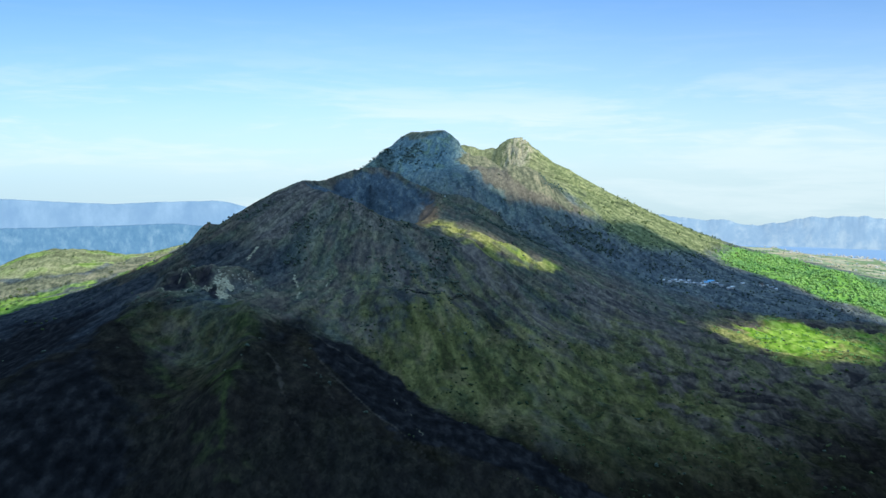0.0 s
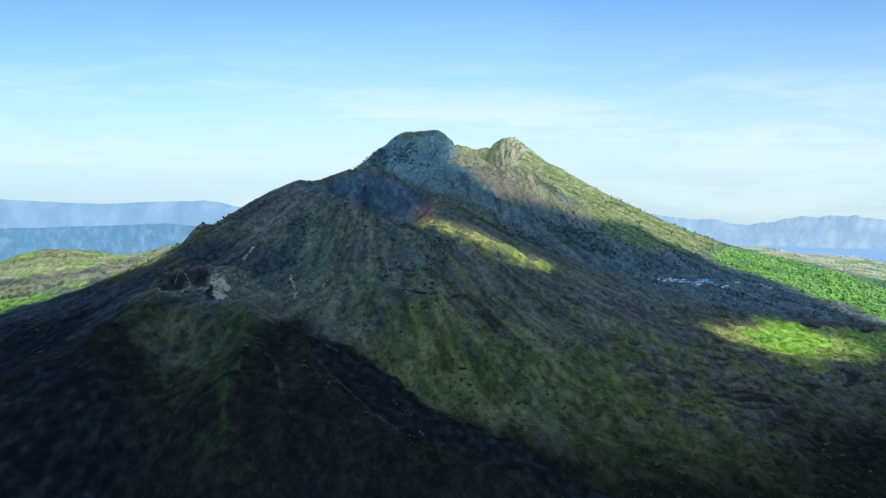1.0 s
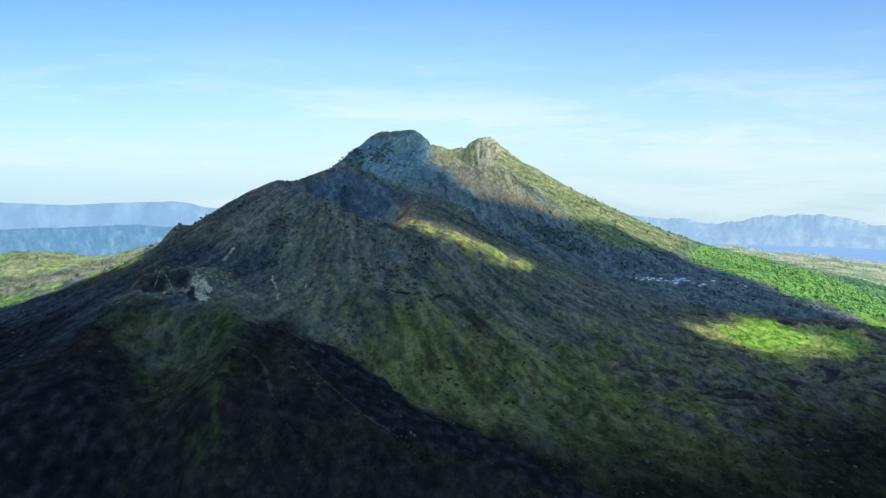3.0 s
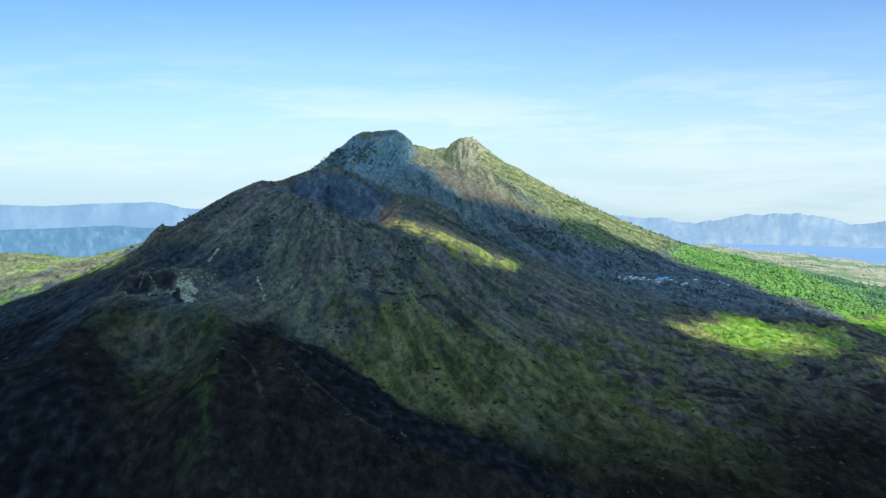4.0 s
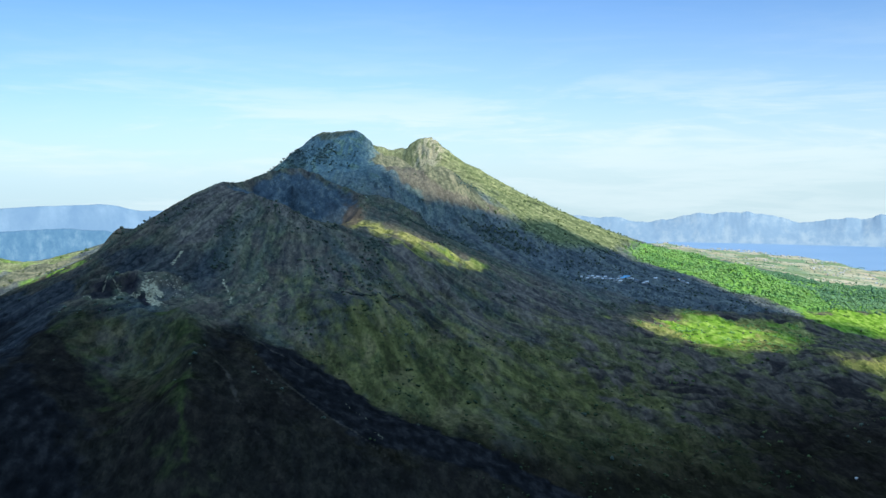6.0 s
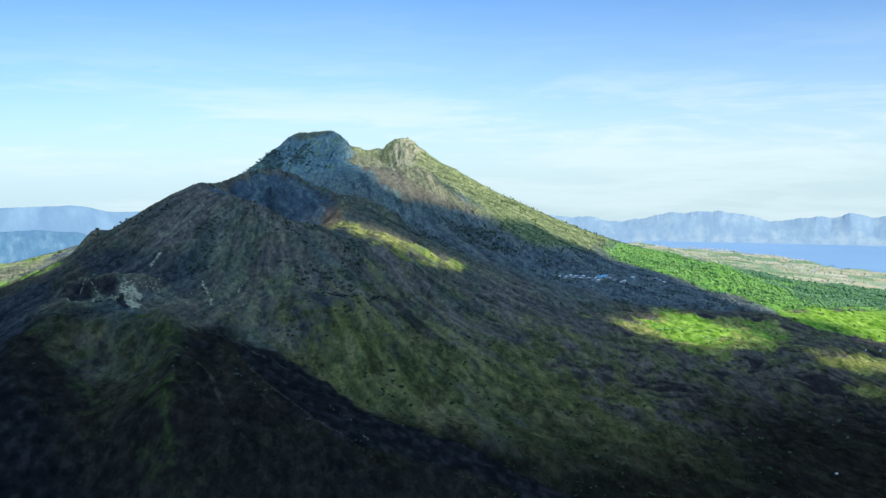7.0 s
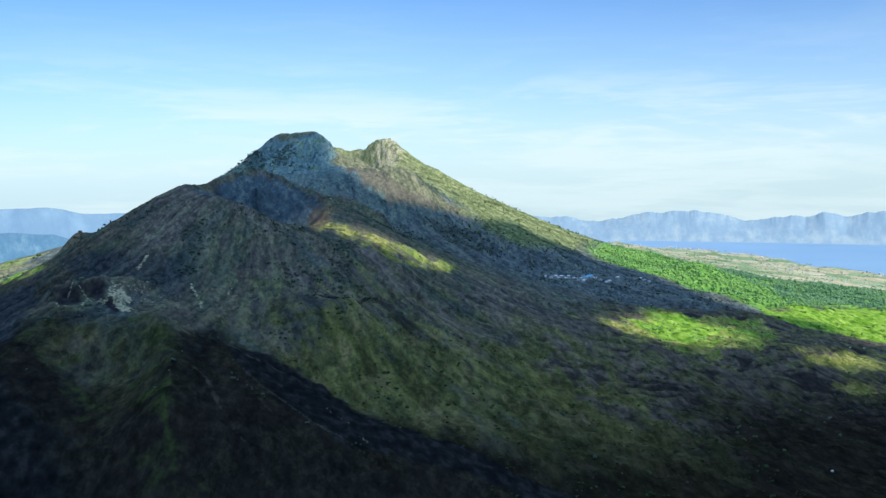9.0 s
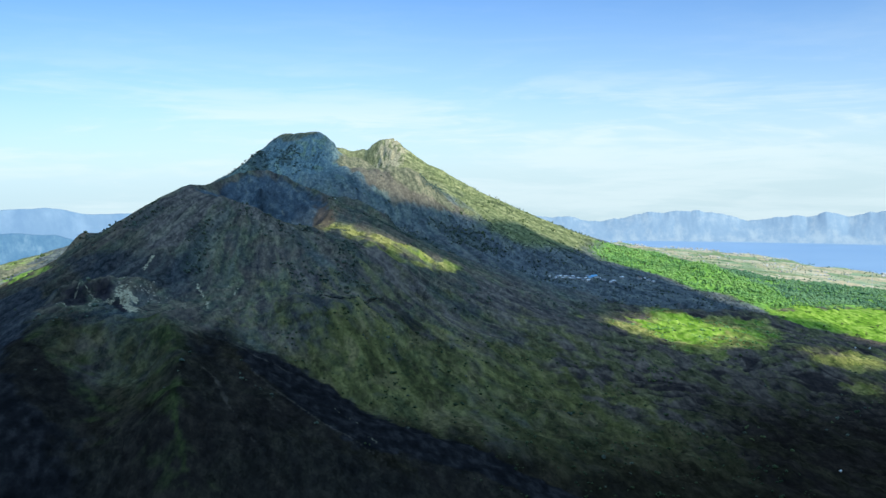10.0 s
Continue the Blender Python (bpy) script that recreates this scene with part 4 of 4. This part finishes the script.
    me.materials.append(mat)
    return tagged(new(name, me), label, "plants", kind="stuff")


def sown(seed, count, box, chance):
    """Random points in a box of the plan, kept by a chance from 0 to 1 that depends on place and height."""
    rng = np.random.default_rng(seed)
    x, y = rng.uniform(box[0], box[1], count), rng.uniform(box[2], box[3], count)
    p = {}
    z = land(x, y, p)
    ok = rng.random(count) < chance(x, y, z, p)
    return np.stack([x, y, z], -1)[ok]


rng = random.Random(5)
bushes = [bouquet(rng, rng.randint(2, 3), 0.35, 0.25) for k in range(6)]
crowns = [bouquet(rng, rng.randint(4, 6), 0.36, 0.75) for k in range(7)]
m_bush = foliage("bush_leaves", (0.032, 0.048, 0.022), (0.085, 0.11, 0.045))
small_crowns = [bouquet(rng, rng.randint(2, 3), 0.30, 0.45) for k in range(8)]
m_crown = foliage("tree_leaves", (0.15, 0.31, 0.075), (0.33, 0.55, 0.17))
m_far_wood = foliage("far_wood_leaves", (0.12, 0.25, 0.11), (0.23, 0.38, 0.19))
m_thicket = foliage("thicket_leaves", (0.044, 0.066, 0.054), (0.105, 0.138, 0.100))
m_summit = foliage("summit_leaves", (0.070, 0.112, 0.100), (0.150, 0.205, 0.160))
m_scrub = foliage("scrub_leaves", (0.070, 0.098, 0.070), (0.150, 0.182, 0.122))
m_flank = foliage("flank_leaves", (0.085, 0.125, 0.045), (0.200, 0.245, 0.095))
m_meadow = foliage("meadow_bush_leaves", (0.036, 0.056, 0.024), (0.085, 0.115, 0.045))
m_plain = foliage("pale_leaves", (0.085, 0.16, 0.095), (0.17, 0.27, 0.155))
m_dusky = foliage("dusky_leaves", (0.05, 0.08, 0.03), (0.15, 0.19, 0.07))


def bush_chance(x, y, z, p):
    patch = rise(0.15, 0.8, rough(x, y, 60, 3, 101) + 0.35 * rough(x, y, 15, 2, 102))
    on = rise(95, 130, z) * (0.25 + 0.75 * rise(0.4, -1.2, p["rib"])) * (1 - 0.8 * p["bowl"])
    on = on * mixed(1.0, 0.3, rise(-150, -260, x))
    return np.clip(0.06 * patch + on * patch * 0.6, 0, 1) * rise(1480, 1390, y) * (1 - rise(-4, 4, inside(TONGUE, x, y))) * (1 - rise(-25, 5, inside(BLACK, x, y)))


places = sown(1, 30000, (-420, 480, 500, 1650), bush_chance)
grove("shrubs", "low dark green shrubs scattered over the slopes", bushes, places, np.random.default_rng(2).gamma(3.0, 0.55, len(places)) + 0.8, m_scrub, 3)
places = sown(31, 3200, (-60, 420, 960, 1420), lambda x, y, z, p: rise(0.25, 0.8, rough(x, y, 45, 3, 161)) * (1 - p["bowl"]) * rise(80, 110, z))
grove("slope_trees", "small dark trees in clumps along the slope", small_crowns, places, np.random.default_rng(32).gamma(5.0, 0.34, len(places)) + 0.8, m_scrub, 33)
places = sown(4, 4200, (-120, 330, 420, 870), lambda x, y, z, p: rise(-5, 10, inside(GREEN, x, y)) * rise(6, -4, inside(TONGUE, x, y)) * rise(-90, -60, x) * (0.15 + 0.85 * rise(0.1, 0.5, rough(x, y, 40, 3, 103))))
grove("meadow_shrubs", "small dark bushes dotted over rough grass", bushes, places, np.random.default_rng(5).gamma(3.0, 0.42, len(places)) + 0.6, m_meadow, 6)
places = sown(7, 5200, (150, 720, 620, 1300), lambda x, y, z, p: 0.7 * rise(0.2, 0.7, rough(x, y, 55, 3, 107)) * p["plain"])
grove("lava_shrubs", "sparse shrubs between folds of old lava", bushes, places, np.random.default_rng(8).gamma(4.0, 0.36, len(places)) + 0.7, m_dusky, 9)
places = sown(10, 4200, (290, 545, 870, 1120), lambda x, y, z, p: 0.9 * rise(-10, 15, inside(MEADOW, x, y) + 14 * rough(x, y, 45, 3, 51)) * rise(-0.1, 0.4, rough(x, y, 35, 2, 109)))
grove("field_bushes", "bright green bushes on the sunlit field", bushes, places, np.random.default_rng(11).gamma(3.0, 0.40, len(places)) + 0.5, m_crown, 12)


def patch_chance(x, y, z, p):
    """Dense growth in the scrub patches, thinning out beyond them, and scattered along the brow of the side cone."""
    near_patch = np.max([rise(-14, 5, inside(q, x, y)) for q in SCRUBS], axis=0)
    brow = rise(-25, 5, inside(BROWNS[3], x, y)) + rise(-30, 10, inside(BROWNS[4], x, y))
    return np.clip(0.5 * near_patch + 0.35 * brow * rise(-0.2, 0.4, rough(x, y, 22, 2, 171)), 0, 1)


places = sown(61, 38000, (-330, 280, 880, 1680), patch_chance)
upper = places[:, 1] > 1440
grove("dark_scrub", "dense dark scrub in patches and gullies", small_crowns, places[~upper], np.random.default_rng(62).gamma(5.0, 0.40, (~upper).sum()) + 1.0, m_scrub, 63)
grove("brow_scrub", "blue-green scrub below the summit", small_crowns, places[upper], np.random.default_rng(64).gamma(5.0, 0.40, upper.sum()) + 1.0, m_summit, 65)


def wood_chance(x, y, z, p):
    edge = inside(WOODS, x, y) + 22 * rough(x, y, 60, 3, 113)
    return rise(-8, 25, edge) * (0.55 + 0.45 * rise(-0.3, 0.3, rough(x, y, 50, 2, 127)))


places = sown(13, 56000, (360, 1130, 1100, 1900), wood_chance)
back = places[:, 0] > 690 + 40 * rough(places[:, 0], places[:, 1], 50, 3, 128)
grove("woods", "dense sunlit green forest on the lower flank", small_crowns, places[~back], np.random.default_rng(14).gamma(4.0, 0.62, (~back).sum()) + 1.6, m_crown, 15)
grove("far_woods", "duller green woodland between forest and fields", small_crowns, places[back], np.random.default_rng(42).gamma(4.0, 0.60, back.sum()) + 1.5, m_far_wood, 43)
places = sown(16, 3600, (180, 640, 1380, 1900), lambda x, y, z, p: rise(285, 240, z) * rise(0, 120, x - 240 + 0.35 * (1700 - y)) * 0.55 * rise(-0.2, 0.4, rough(x, y, 45, 2, 131)))
grove("flank_scrub", "mixed scrub and small trees on the sunlit flank", crowns, places, np.random.default_rng(17).gamma(5.0, 0.36, len(places)) + 0.8, m_flank, 18)
places = sown(19, 16000, (840, 1350, 1250, 2900), lambda x, y, z, p: rise(5, 30, -p["wet"]) * (0.15 + 0.85 * rise(0.0, 0.5, rough(x, y, 70, 3, 137))) * rise(-10, 20, inside(FARMS, x, y)) * 0.5)
grove("plain_trees", "clumps of green trees between the lakeside fields", small_crowns, places, np.random.default_rng(20).gamma(5.0, 0.28, len(places)) + 0.8, m_plain, 21)
places = sown(28, 6000, (180, 570, 1110, 1500), lambda x, y, z, p: rise(-10, 30, inside(THICKET, x, y)) * (0.25 + 0.75 * rise(-0.1, 0.5, rough(x, y, 50, 3, 141))))
grove("thicket", "dense dusky scrub on the slope around the village", small_crowns, places, np.random.default_rng(29).gamma(4.0, 0.32, len(places)) + 0.8, m_thicket, 30)
places = sown(22, 2200, (-160, 60, 1480, 1720), lambda x, y, z, p: 0.8 * rise(-0.1, 0.5, rough(x, y, 30, 3, 139)) * rise(240, 265, z) * rise(316, 300, z) * rise(20, -20, x))
grove("summit_scrub", "dark scrub clinging to the summit face", small_crowns, places, np.random.default_rng(23).gamma(4.0, 0.42, len(places)) + 0.9, m_summit, 24)
places = sown(25, 2600, (-900, -400, 900, 1700), lambda x, y, z, p: 0.6 * rise(0.15, 0.6, rough(x, y, 50, 3, 149)))
grove("hill_shrubs", "scattered shrubs on the grassy hill", bushes, places, np.random.default_rng(26).gamma(4.0, 0.5, len(places)) + 1.0, m_dusky, 27)


# ---- single trees ----
def part(name, bm, mat, parent, label=""):
    """Links a bmesh as one mesh under a thing or a part."""
    me = bpy.data.meshes.new(name)
    bm.to_mesh(me)
    bm.free()
    me.materials.append(mat)
    ob = new(name, me)
    ob.parent = parent
    return tagged(ob, label) if label else ob


def stick(bm, a, b, ra, rb, sides=7):
    """A tapered limb from a to b."""
    a, b = Vector(a), Vector(b)
    m = Matrix.Translation((a + b) / 2) @ (b - a).to_track_quat("Z", "Y").to_matrix().to_4x4()
    bmesh.ops.create_cone(bm, cap_ends=True, segments=sides, radius1=ra, radius2=rb, depth=(b - a).length, matrix=m)


m_bark, n = material("bark")
n.surface(n.ramp(n.noise(n.place(), 0.3, 4, 0.6, 0.0, (1, 1, 0.2)), (0.3, (0.05, 0.04, 0.03)), (0.7, (0.15, 0.12, 0.09))), 0.95)


def tree(label, tall, wide, mat, seed):
    rng = random.Random(seed)
    thing = tagged(new("tree"), label, "tree", "single trees")
    bm = bmesh.new()
    stick(bm, (0, 0, -0.4), (0.1, 0, 0.5 * tall), 0.045 * tall, 0.028 * tall)
    tips = []
    for k in range(6):
        a = k * 1.05 + rng.uniform(-0.3, 0.3)
        start = Vector((0.05, 0, tall * rng.uniform(0.3, 0.5)))
        tip = Vector((math.cos(a) * wide * 0.34, math.sin(a) * wide * 0.34, tall * rng.uniform(0.55, 0.9)))
        stick(bm, start, tip, 0.02 * tall, 0.008 * tall, 5)
        tips.append(tip)
    part("trunk", bm, m_bark, thing)
    bm = bmesh.new()
    for k in range(46):
        tip = rng.choice(tips)
        at = tip + Vector((rng.gauss(0, 1), rng.gauss(0, 1), rng.gauss(0, 0.8))) * wide * 0.13
        ball = bmesh.ops.create_icosphere(bm, subdivisions=1, radius=wide * rng.uniform(0.06, 0.13), matrix=Matrix.Translation(at) @ Matrix.Diagonal((1, 1, 0.7, 1)))
        for v in ball["verts"]:
            v.co += Vector((rng.uniform(-1, 1), rng.uniform(-1, 1), rng.uniform(-1, 1))) * wide * 0.022
    part("crown", bm, mat, thing)
    return thing


def stand(kinds, spots, low, high, seed):
    """Plants copies of the given trees at spots of the plan."""
    rng = random.Random(seed)
    for x, y in spots:
        s = rng.uniform(low, high)
        copy_thing(rng.choice(kinds), Matrix.Translation(spot(x, y)) @ pose(0, 0, 0, 0, 0, rng.uniform(0, 360)) @ Matrix.Diagonal((s, s, s * rng.uniform(0.9, 1.15), 1)))


dark_trees = [tree("slender dark tree standing on the summit ridge", 7.0, 4.6, m_bush, 31), tree("round dark tree standing on the summit ridge", 5.6, 5.0, m_bush, 32)]
green_trees = [tree("broad green tree on the grassy strip", 7.0, 6.4, m_dusky, 33), tree("tall green tree on the grassy strip", 8.6, 5.4, m_dusky, 34)]
for k, first in enumerate(dark_trees):
    first.matrix_basis = Matrix.Translation(spot(-152 - 5 * k, 1672 + 4 * k))
for k, first in enumerate(green_trees):
    first.matrix_basis = Matrix.Translation(spot(-594 + 8 * k, 1262 + 3 * k))
stand(dark_trees, [(-146, 1664), (-138, 1660), (-133, 1654), (-128, 1655), (-120, 1650), (-116, 1652), (-112, 1653), (-107, 1646), (-105, 1643), (-101, 1640), (-97, 1639), (-76, 1661), (-73, 1664), (-166, 1690), (-180, 1700)], 0.55, 1.0, 35)
stand(dark_trees, [(-286, 1166), (-262, 1085), (-256, 1088), (-236, 1102), (-213, 1112), (232, 1820), (246, 1812), (268, 1800), (310, 1780), (352, 1760), (402, 1735)], 0.45, 0.8, 36)
stand(green_trees, [(-606, 1228), (-600, 1233), (-594, 1238), (-590, 1246), (-585, 1250), (-578, 1258), (-572, 1262), (-548, 1290), (-543, 1296), (-540, 1303), (-500, 1332), (-494, 1340), (-470, 1390), (-462, 1402), (-600, 1215), (-560, 1240)], 0.55, 0.95, 37)
stand(green_trees, [(610, 1010), (640, 1030), (668, 1050), (690, 1035), (705, 1060), (660, 1090), (720, 1100), (560, 1075), (575, 1090)], 0.5, 0.85, 38)


# ---- boulders by the pits ----
m_rock, n = material("pale_rock")
n.surface(n.ramp(n.noise(n.place(), 1.2, 5, 0.65), (0.3, (0.20, 0.18, 0.13)), (0.7, (0.46, 0.42, 0.31))), 0.95, n.bump(n.noise(n.place(), 0.5, 4), 0.8, 0.3), spec=0.05)
m_dark_rock, n = material("dark_rock")
n.surface(n.ramp(n.noise(n.place(), 1.2, 5, 0.65), (0.3, (0.008, 0.008, 0.008)), (0.7, (0.024, 0.022, 0.019))), 0.95, n.bump(n.noise(n.place(), 0.5, 4), 0.8, 0.3), spec=0.02)


def boulder(label, mat, seed):
    rng = random.Random(seed)
    bm = bmesh.new()
    bmesh.ops.create_icosphere(bm, subdivisions=2, radius=1.0)
    for v in bm.verts:
        v.co *= 0.8 + 0.35 * noise.noise(v.co * 1.3 + Vector((seed, 0, 0))) + rng.uniform(-0.06, 0.06)
        v.co.z *= 0.75
    me = bpy.data.meshes.new("boulder")
    bm.to_mesh(me)
    bm.free()
    me.materials.append(mat)
    return tagged(new("boulder", me), label, "rock", "boulders")


pale_stone, dark_stone = boulder("pale yellowish boulder beside the small crater", m_rock, 41), boulder("dark lava boulder on the near slope", m_dark_rock, 42)
pale_stone.matrix_basis, dark_stone.matrix_basis = Matrix.Translation(spot(-200, 884)), Matrix.Translation(spot(40, 560))
rng = random.Random(43)
for k in range(34):
    at = spot(rng.gauss(-198, 9), rng.gauss(880, 13))
    copy_thing(pale_stone, Matrix.Translation(at) @ pose(0, 0, 0, 0, 0, rng.uniform(0, 360)) @ Matrix.Scale(rng.uniform(0.5, 1.7), 4))
for k in range(34):
    at = spot(rng.uniform(-230, 80), rng.uniform(455, 660))
    copy_thing(dark_stone, Matrix.Translation(at) @ pose(0, 0, 0, 0, 0, rng.uniform(0, 360)) @ Matrix.Scale(rng.uniform(0.3, 0.9), 4))


# ---- houses ----
def plain(name, colour, spread=0.08, rough_=0.7):
    m, n = material(name)
    dirt = n.noise(n.place(), 2.0, 5, 0.6)
    n.surface(n.ramp(dirt, (0.3, tuple(max(v - spread, 0.01) for v in colour)), (0.7, colour)), rough_)
    return m


m_wall = plain("plaster", (0.62, 0.60, 0.55))
m_town = plain("weathered_plaster", (0.44, 0.44, 0.42))
m_glass = plain("dark_window", (0.04, 0.045, 0.05), 0.01, 0.2)
m_door = plain("wooden_door", (0.16, 0.10, 0.06), 0.04)
ROOFS = {"blue": plain("blue_sheet_roof", (0.24, 0.54, 0.80)), "white": plain("white_sheet_roof", (0.84, 0.86, 0.86)), "grey": plain("grey_sheet_roof", (0.34, 0.38, 0.42)), "brown": plain("brown_tile_roof", (0.20, 0.16, 0.13))}


def block(bm, x0, y0, z0, x1, y1, z1):
    m = Matrix.Translation(((x0 + x1) / 2, (y0 + y1) / 2, (z0 + z1) / 2)) @ Matrix.Diagonal((x1 - x0, y1 - y0, z1 - z0, 1))
    bmesh.ops.create_cube(bm, size=1.0, matrix=m)


def house(label, colour, length, width, tall, pitch):
    thing = tagged(new("house"), label, "house", "village houses")
    l, w = length / 2, width / 2
    bm = bmesh.new()
    block(bm, -l, -w, -1.0, l, w, tall)
    for x in (-l, l):
        gable = [bm.verts.new(p) for p in ((x, -w, tall), (x, w, tall), (x, 0, tall + pitch))]
        bm.faces.new(gable)
    part("wall", bm, m_wall, thing)
    bm = bmesh.new()
    over, thick = 0.35, 0.09
    for s in (-1, 1):
        down = pitch / w * over
        low, high = (s * (w + over), tall - down + 0.02), (0, tall + pitch + 0.02)
        corners = [bm.verts.new((x, y, z + d)) for d in (0, thick) for x in (-l - over, l + over) for y, z in (low, high)]
        for f in ((0, 1, 3, 2), (4, 6, 7, 5), (0, 4, 5, 1), (2, 3, 7, 6), (0, 2, 6, 4), (1, 5, 7, 3)):
            bm.faces.new([corners[i] for i in f])
    bmesh.ops.recalc_face_normals(bm, faces=bm.faces)
    part("roof", bm, ROOFS[colour], thing, colour + " pitched roof")
    bm = bmesh.new()
    block(bm, -0.35, -w - 0.04, -0.2, 0.35, -w + 0.02, tall * 0.72)
    part("door", bm, m_door, thing)
    for x in (-l * 0.6, l * 0.6):
        bm = bmesh.new()
        block(bm, x - 0.4, -w - 0.03, tall * 0.35, x + 0.4, -w + 0.02, tall * 0.75)
        part("window", bm, m_glass, thing)
    return thing


HOUSES = [
    house("long village house with a bright blue metal roof", "blue", 10.5, 4.6, 2.6, 1.2),
    house("small village house with a white metal roof", "white", 5.2, 3.8, 2.2, 1.0),
    house("grey-roofed village shed on the slope", "grey", 6.4, 4.0, 2.2, 1.0),
    house("village house with a brown tiled roof", "brown", 5.6, 4.2, 2.3, 1.3),
]
SITES = [
    (0, 366, 1247, 12), (0, 372, 1252, 15), (1, 335, 1269, 8), (1, 341, 1266, 20), (2, 347, 1267, 10), (1, 352, 1262, -5), (2, 357, 1264, 12), (1, 361, 1256, 25),
    (2, 366, 1261, 5), (3, 378, 1259, 18), (1, 384, 1263, 10), (2, 388, 1253, -8), (1, 395, 1245, 15), (1, 349, 1277, 12), (2, 343, 1281, 4), (1, 329, 1275, 30),
    (2, 356, 1251, 10), (1, 360, 1243, 14), (1, 404, 1256, 3), (1, 462, 1282, 10), (1, 469, 1266, 18), (2, 465, 1274, 4), (3, 455, 1284, 12), (1, 429, 1288, 7),
    (1, 318, 1262, 12), (2, 323, 1270, 4), (1, 312, 1272, 20), (1, 327, 1257, 9), (1, 604, 954, 12), (1, 313, 579, 20), (1, 539, 1024, 14), (1, 546, 1020, 2), (1, 2, 1236, 0), (1, 598, 972, 40),
]
used = set()
for kind, x, y, turn in SITES:
    at = Matrix.Translation(spot(x, y)) @ pose(0, 0, 0, 0, 0, turn)
    if (x, y) in ((2, 1236), (313, 579), (604, 954), (598, 972), (539, 1024), (546, 1020)):
        at = at @ Matrix.Scale(0.45, 4)
    elif kind:
        at = at @ Matrix.Scale(0.8 + 0.35 * ((x * 7 + y * 3) % 10) / 10, 4)
    if kind in used:
        copy_thing(HOUSES[kind], at)
    else:
        HOUSES[kind].matrix_basis = at
        used.add(kind)


def town(name, label, places, seed):
    """Far houses too small and too many to count."""
    rng = random.Random(seed)
    bm = bmesh.new()
    for x, y, z in places:
        l, w, t = rng.uniform(1.0, 2.6), rng.uniform(0.9, 1.7), rng.uniform(1.2, 2.4)
        a = rng.uniform(-0.5, 0.5)
        turn = Matrix.Translation((x, y, z)) @ Matrix.Rotation(a, 4, "Z")
        box = [(-l, -w, -1), (l, -w, -1), (l, w, -1), (-l, w, -1), (-l, -w, t), (l, -w, t), (l, w, t), (-l, w, t), (-l, 0, t * 1.5), (l, 0, t * 1.5)]
        v = [bm.verts.new(turn @ Vector(q)) for q in box]
        for k, f in enumerate(((0, 1, 5, 4), (2, 3, 7, 6), (1, 2, 6, 9, 5), (3, 0, 4, 8, 7), (4, 5, 9, 8), (6, 7, 8, 9))):
            bm.faces.new([v[i] for i in f]).material_index = 0 if k < 4 else 1
    me = bpy.data.meshes.new(name)
    bm.to_mesh(me)
    bm.free()
    me.materials.append(m_town)
    m, n = material("town_roofs")
    chance = n.node("ShaderNodeNewGeometry", "Random Per Island")
    n.surface(n.ramp(chance, (0.0, (0.42, 0.26, 0.18)), (0.3, (0.52, 0.43, 0.33)), (0.6, (0.64, 0.58, 0.50)), (0.85, (0.34, 0.42, 0.52))), 0.7)
    me.materials.append(m)
    return tagged(new(name, me), label, "houses", kind="stuff")


town("lakeside_town", "scattered pale houses of a town along the lake", sown(51, 2400, (900, 1400, 1500, 2900), lambda x, y, z, p: rise(4, 20, -p["wet"]) * rise(-10, 20, inside(FARMS, x, y)) * mixed(0.25, 1.0, rise(160, 20, -p["wet"])) * rise(0.0, 0.35, rough(x, y, 110, 2, 151))), 52)
town("far_shore_town", "pale houses along the far lake shore", sown(53, 450, (850, 2300, 2780, 3200), lambda x, y, z, p: rise(4, 12, -p["wet"]) * rise(90, 15, -p["wet"]) * 0.7), 54)

# ---- the mast on the plain ----
m_steel = plain("galvanised_steel", (0.55, 0.57, 0.58), 0.08, 0.5)
mast = tagged(new("radio_mast"), "thin grey lattice radio mast on the lakeside plain", "mast")
tall = 34.0
for k in range(3):
    a = k * 2.094
    bm = bmesh.new()
    stick(bm, (math.cos(a) * 1.6, math.sin(a) * 1.6, -1), (math.cos(a) * 0.25, math.sin(a) * 0.25, tall), 0.16, 0.10, 6)
    part("leg", bm, m_steel, mast)
for k in range(9):
    z = 2.5 + k * 3.5
    r1 = 1.6 + (0.25 - 1.6) * z / tall
    bm = bmesh.new()
    for j in range(3):
        a, b = j * 2.094, (j + 1) * 2.094
        stick(bm, (math.cos(a) * r1, math.sin(a) * r1, z), (math.cos(b) * r1, math.sin(b) * r1, z + 1.8), 0.06, 0.06, 4)
    part("brace", bm, m_steel, mast)
mast.matrix_basis = Matrix.Translation(spot(1033, 1547))
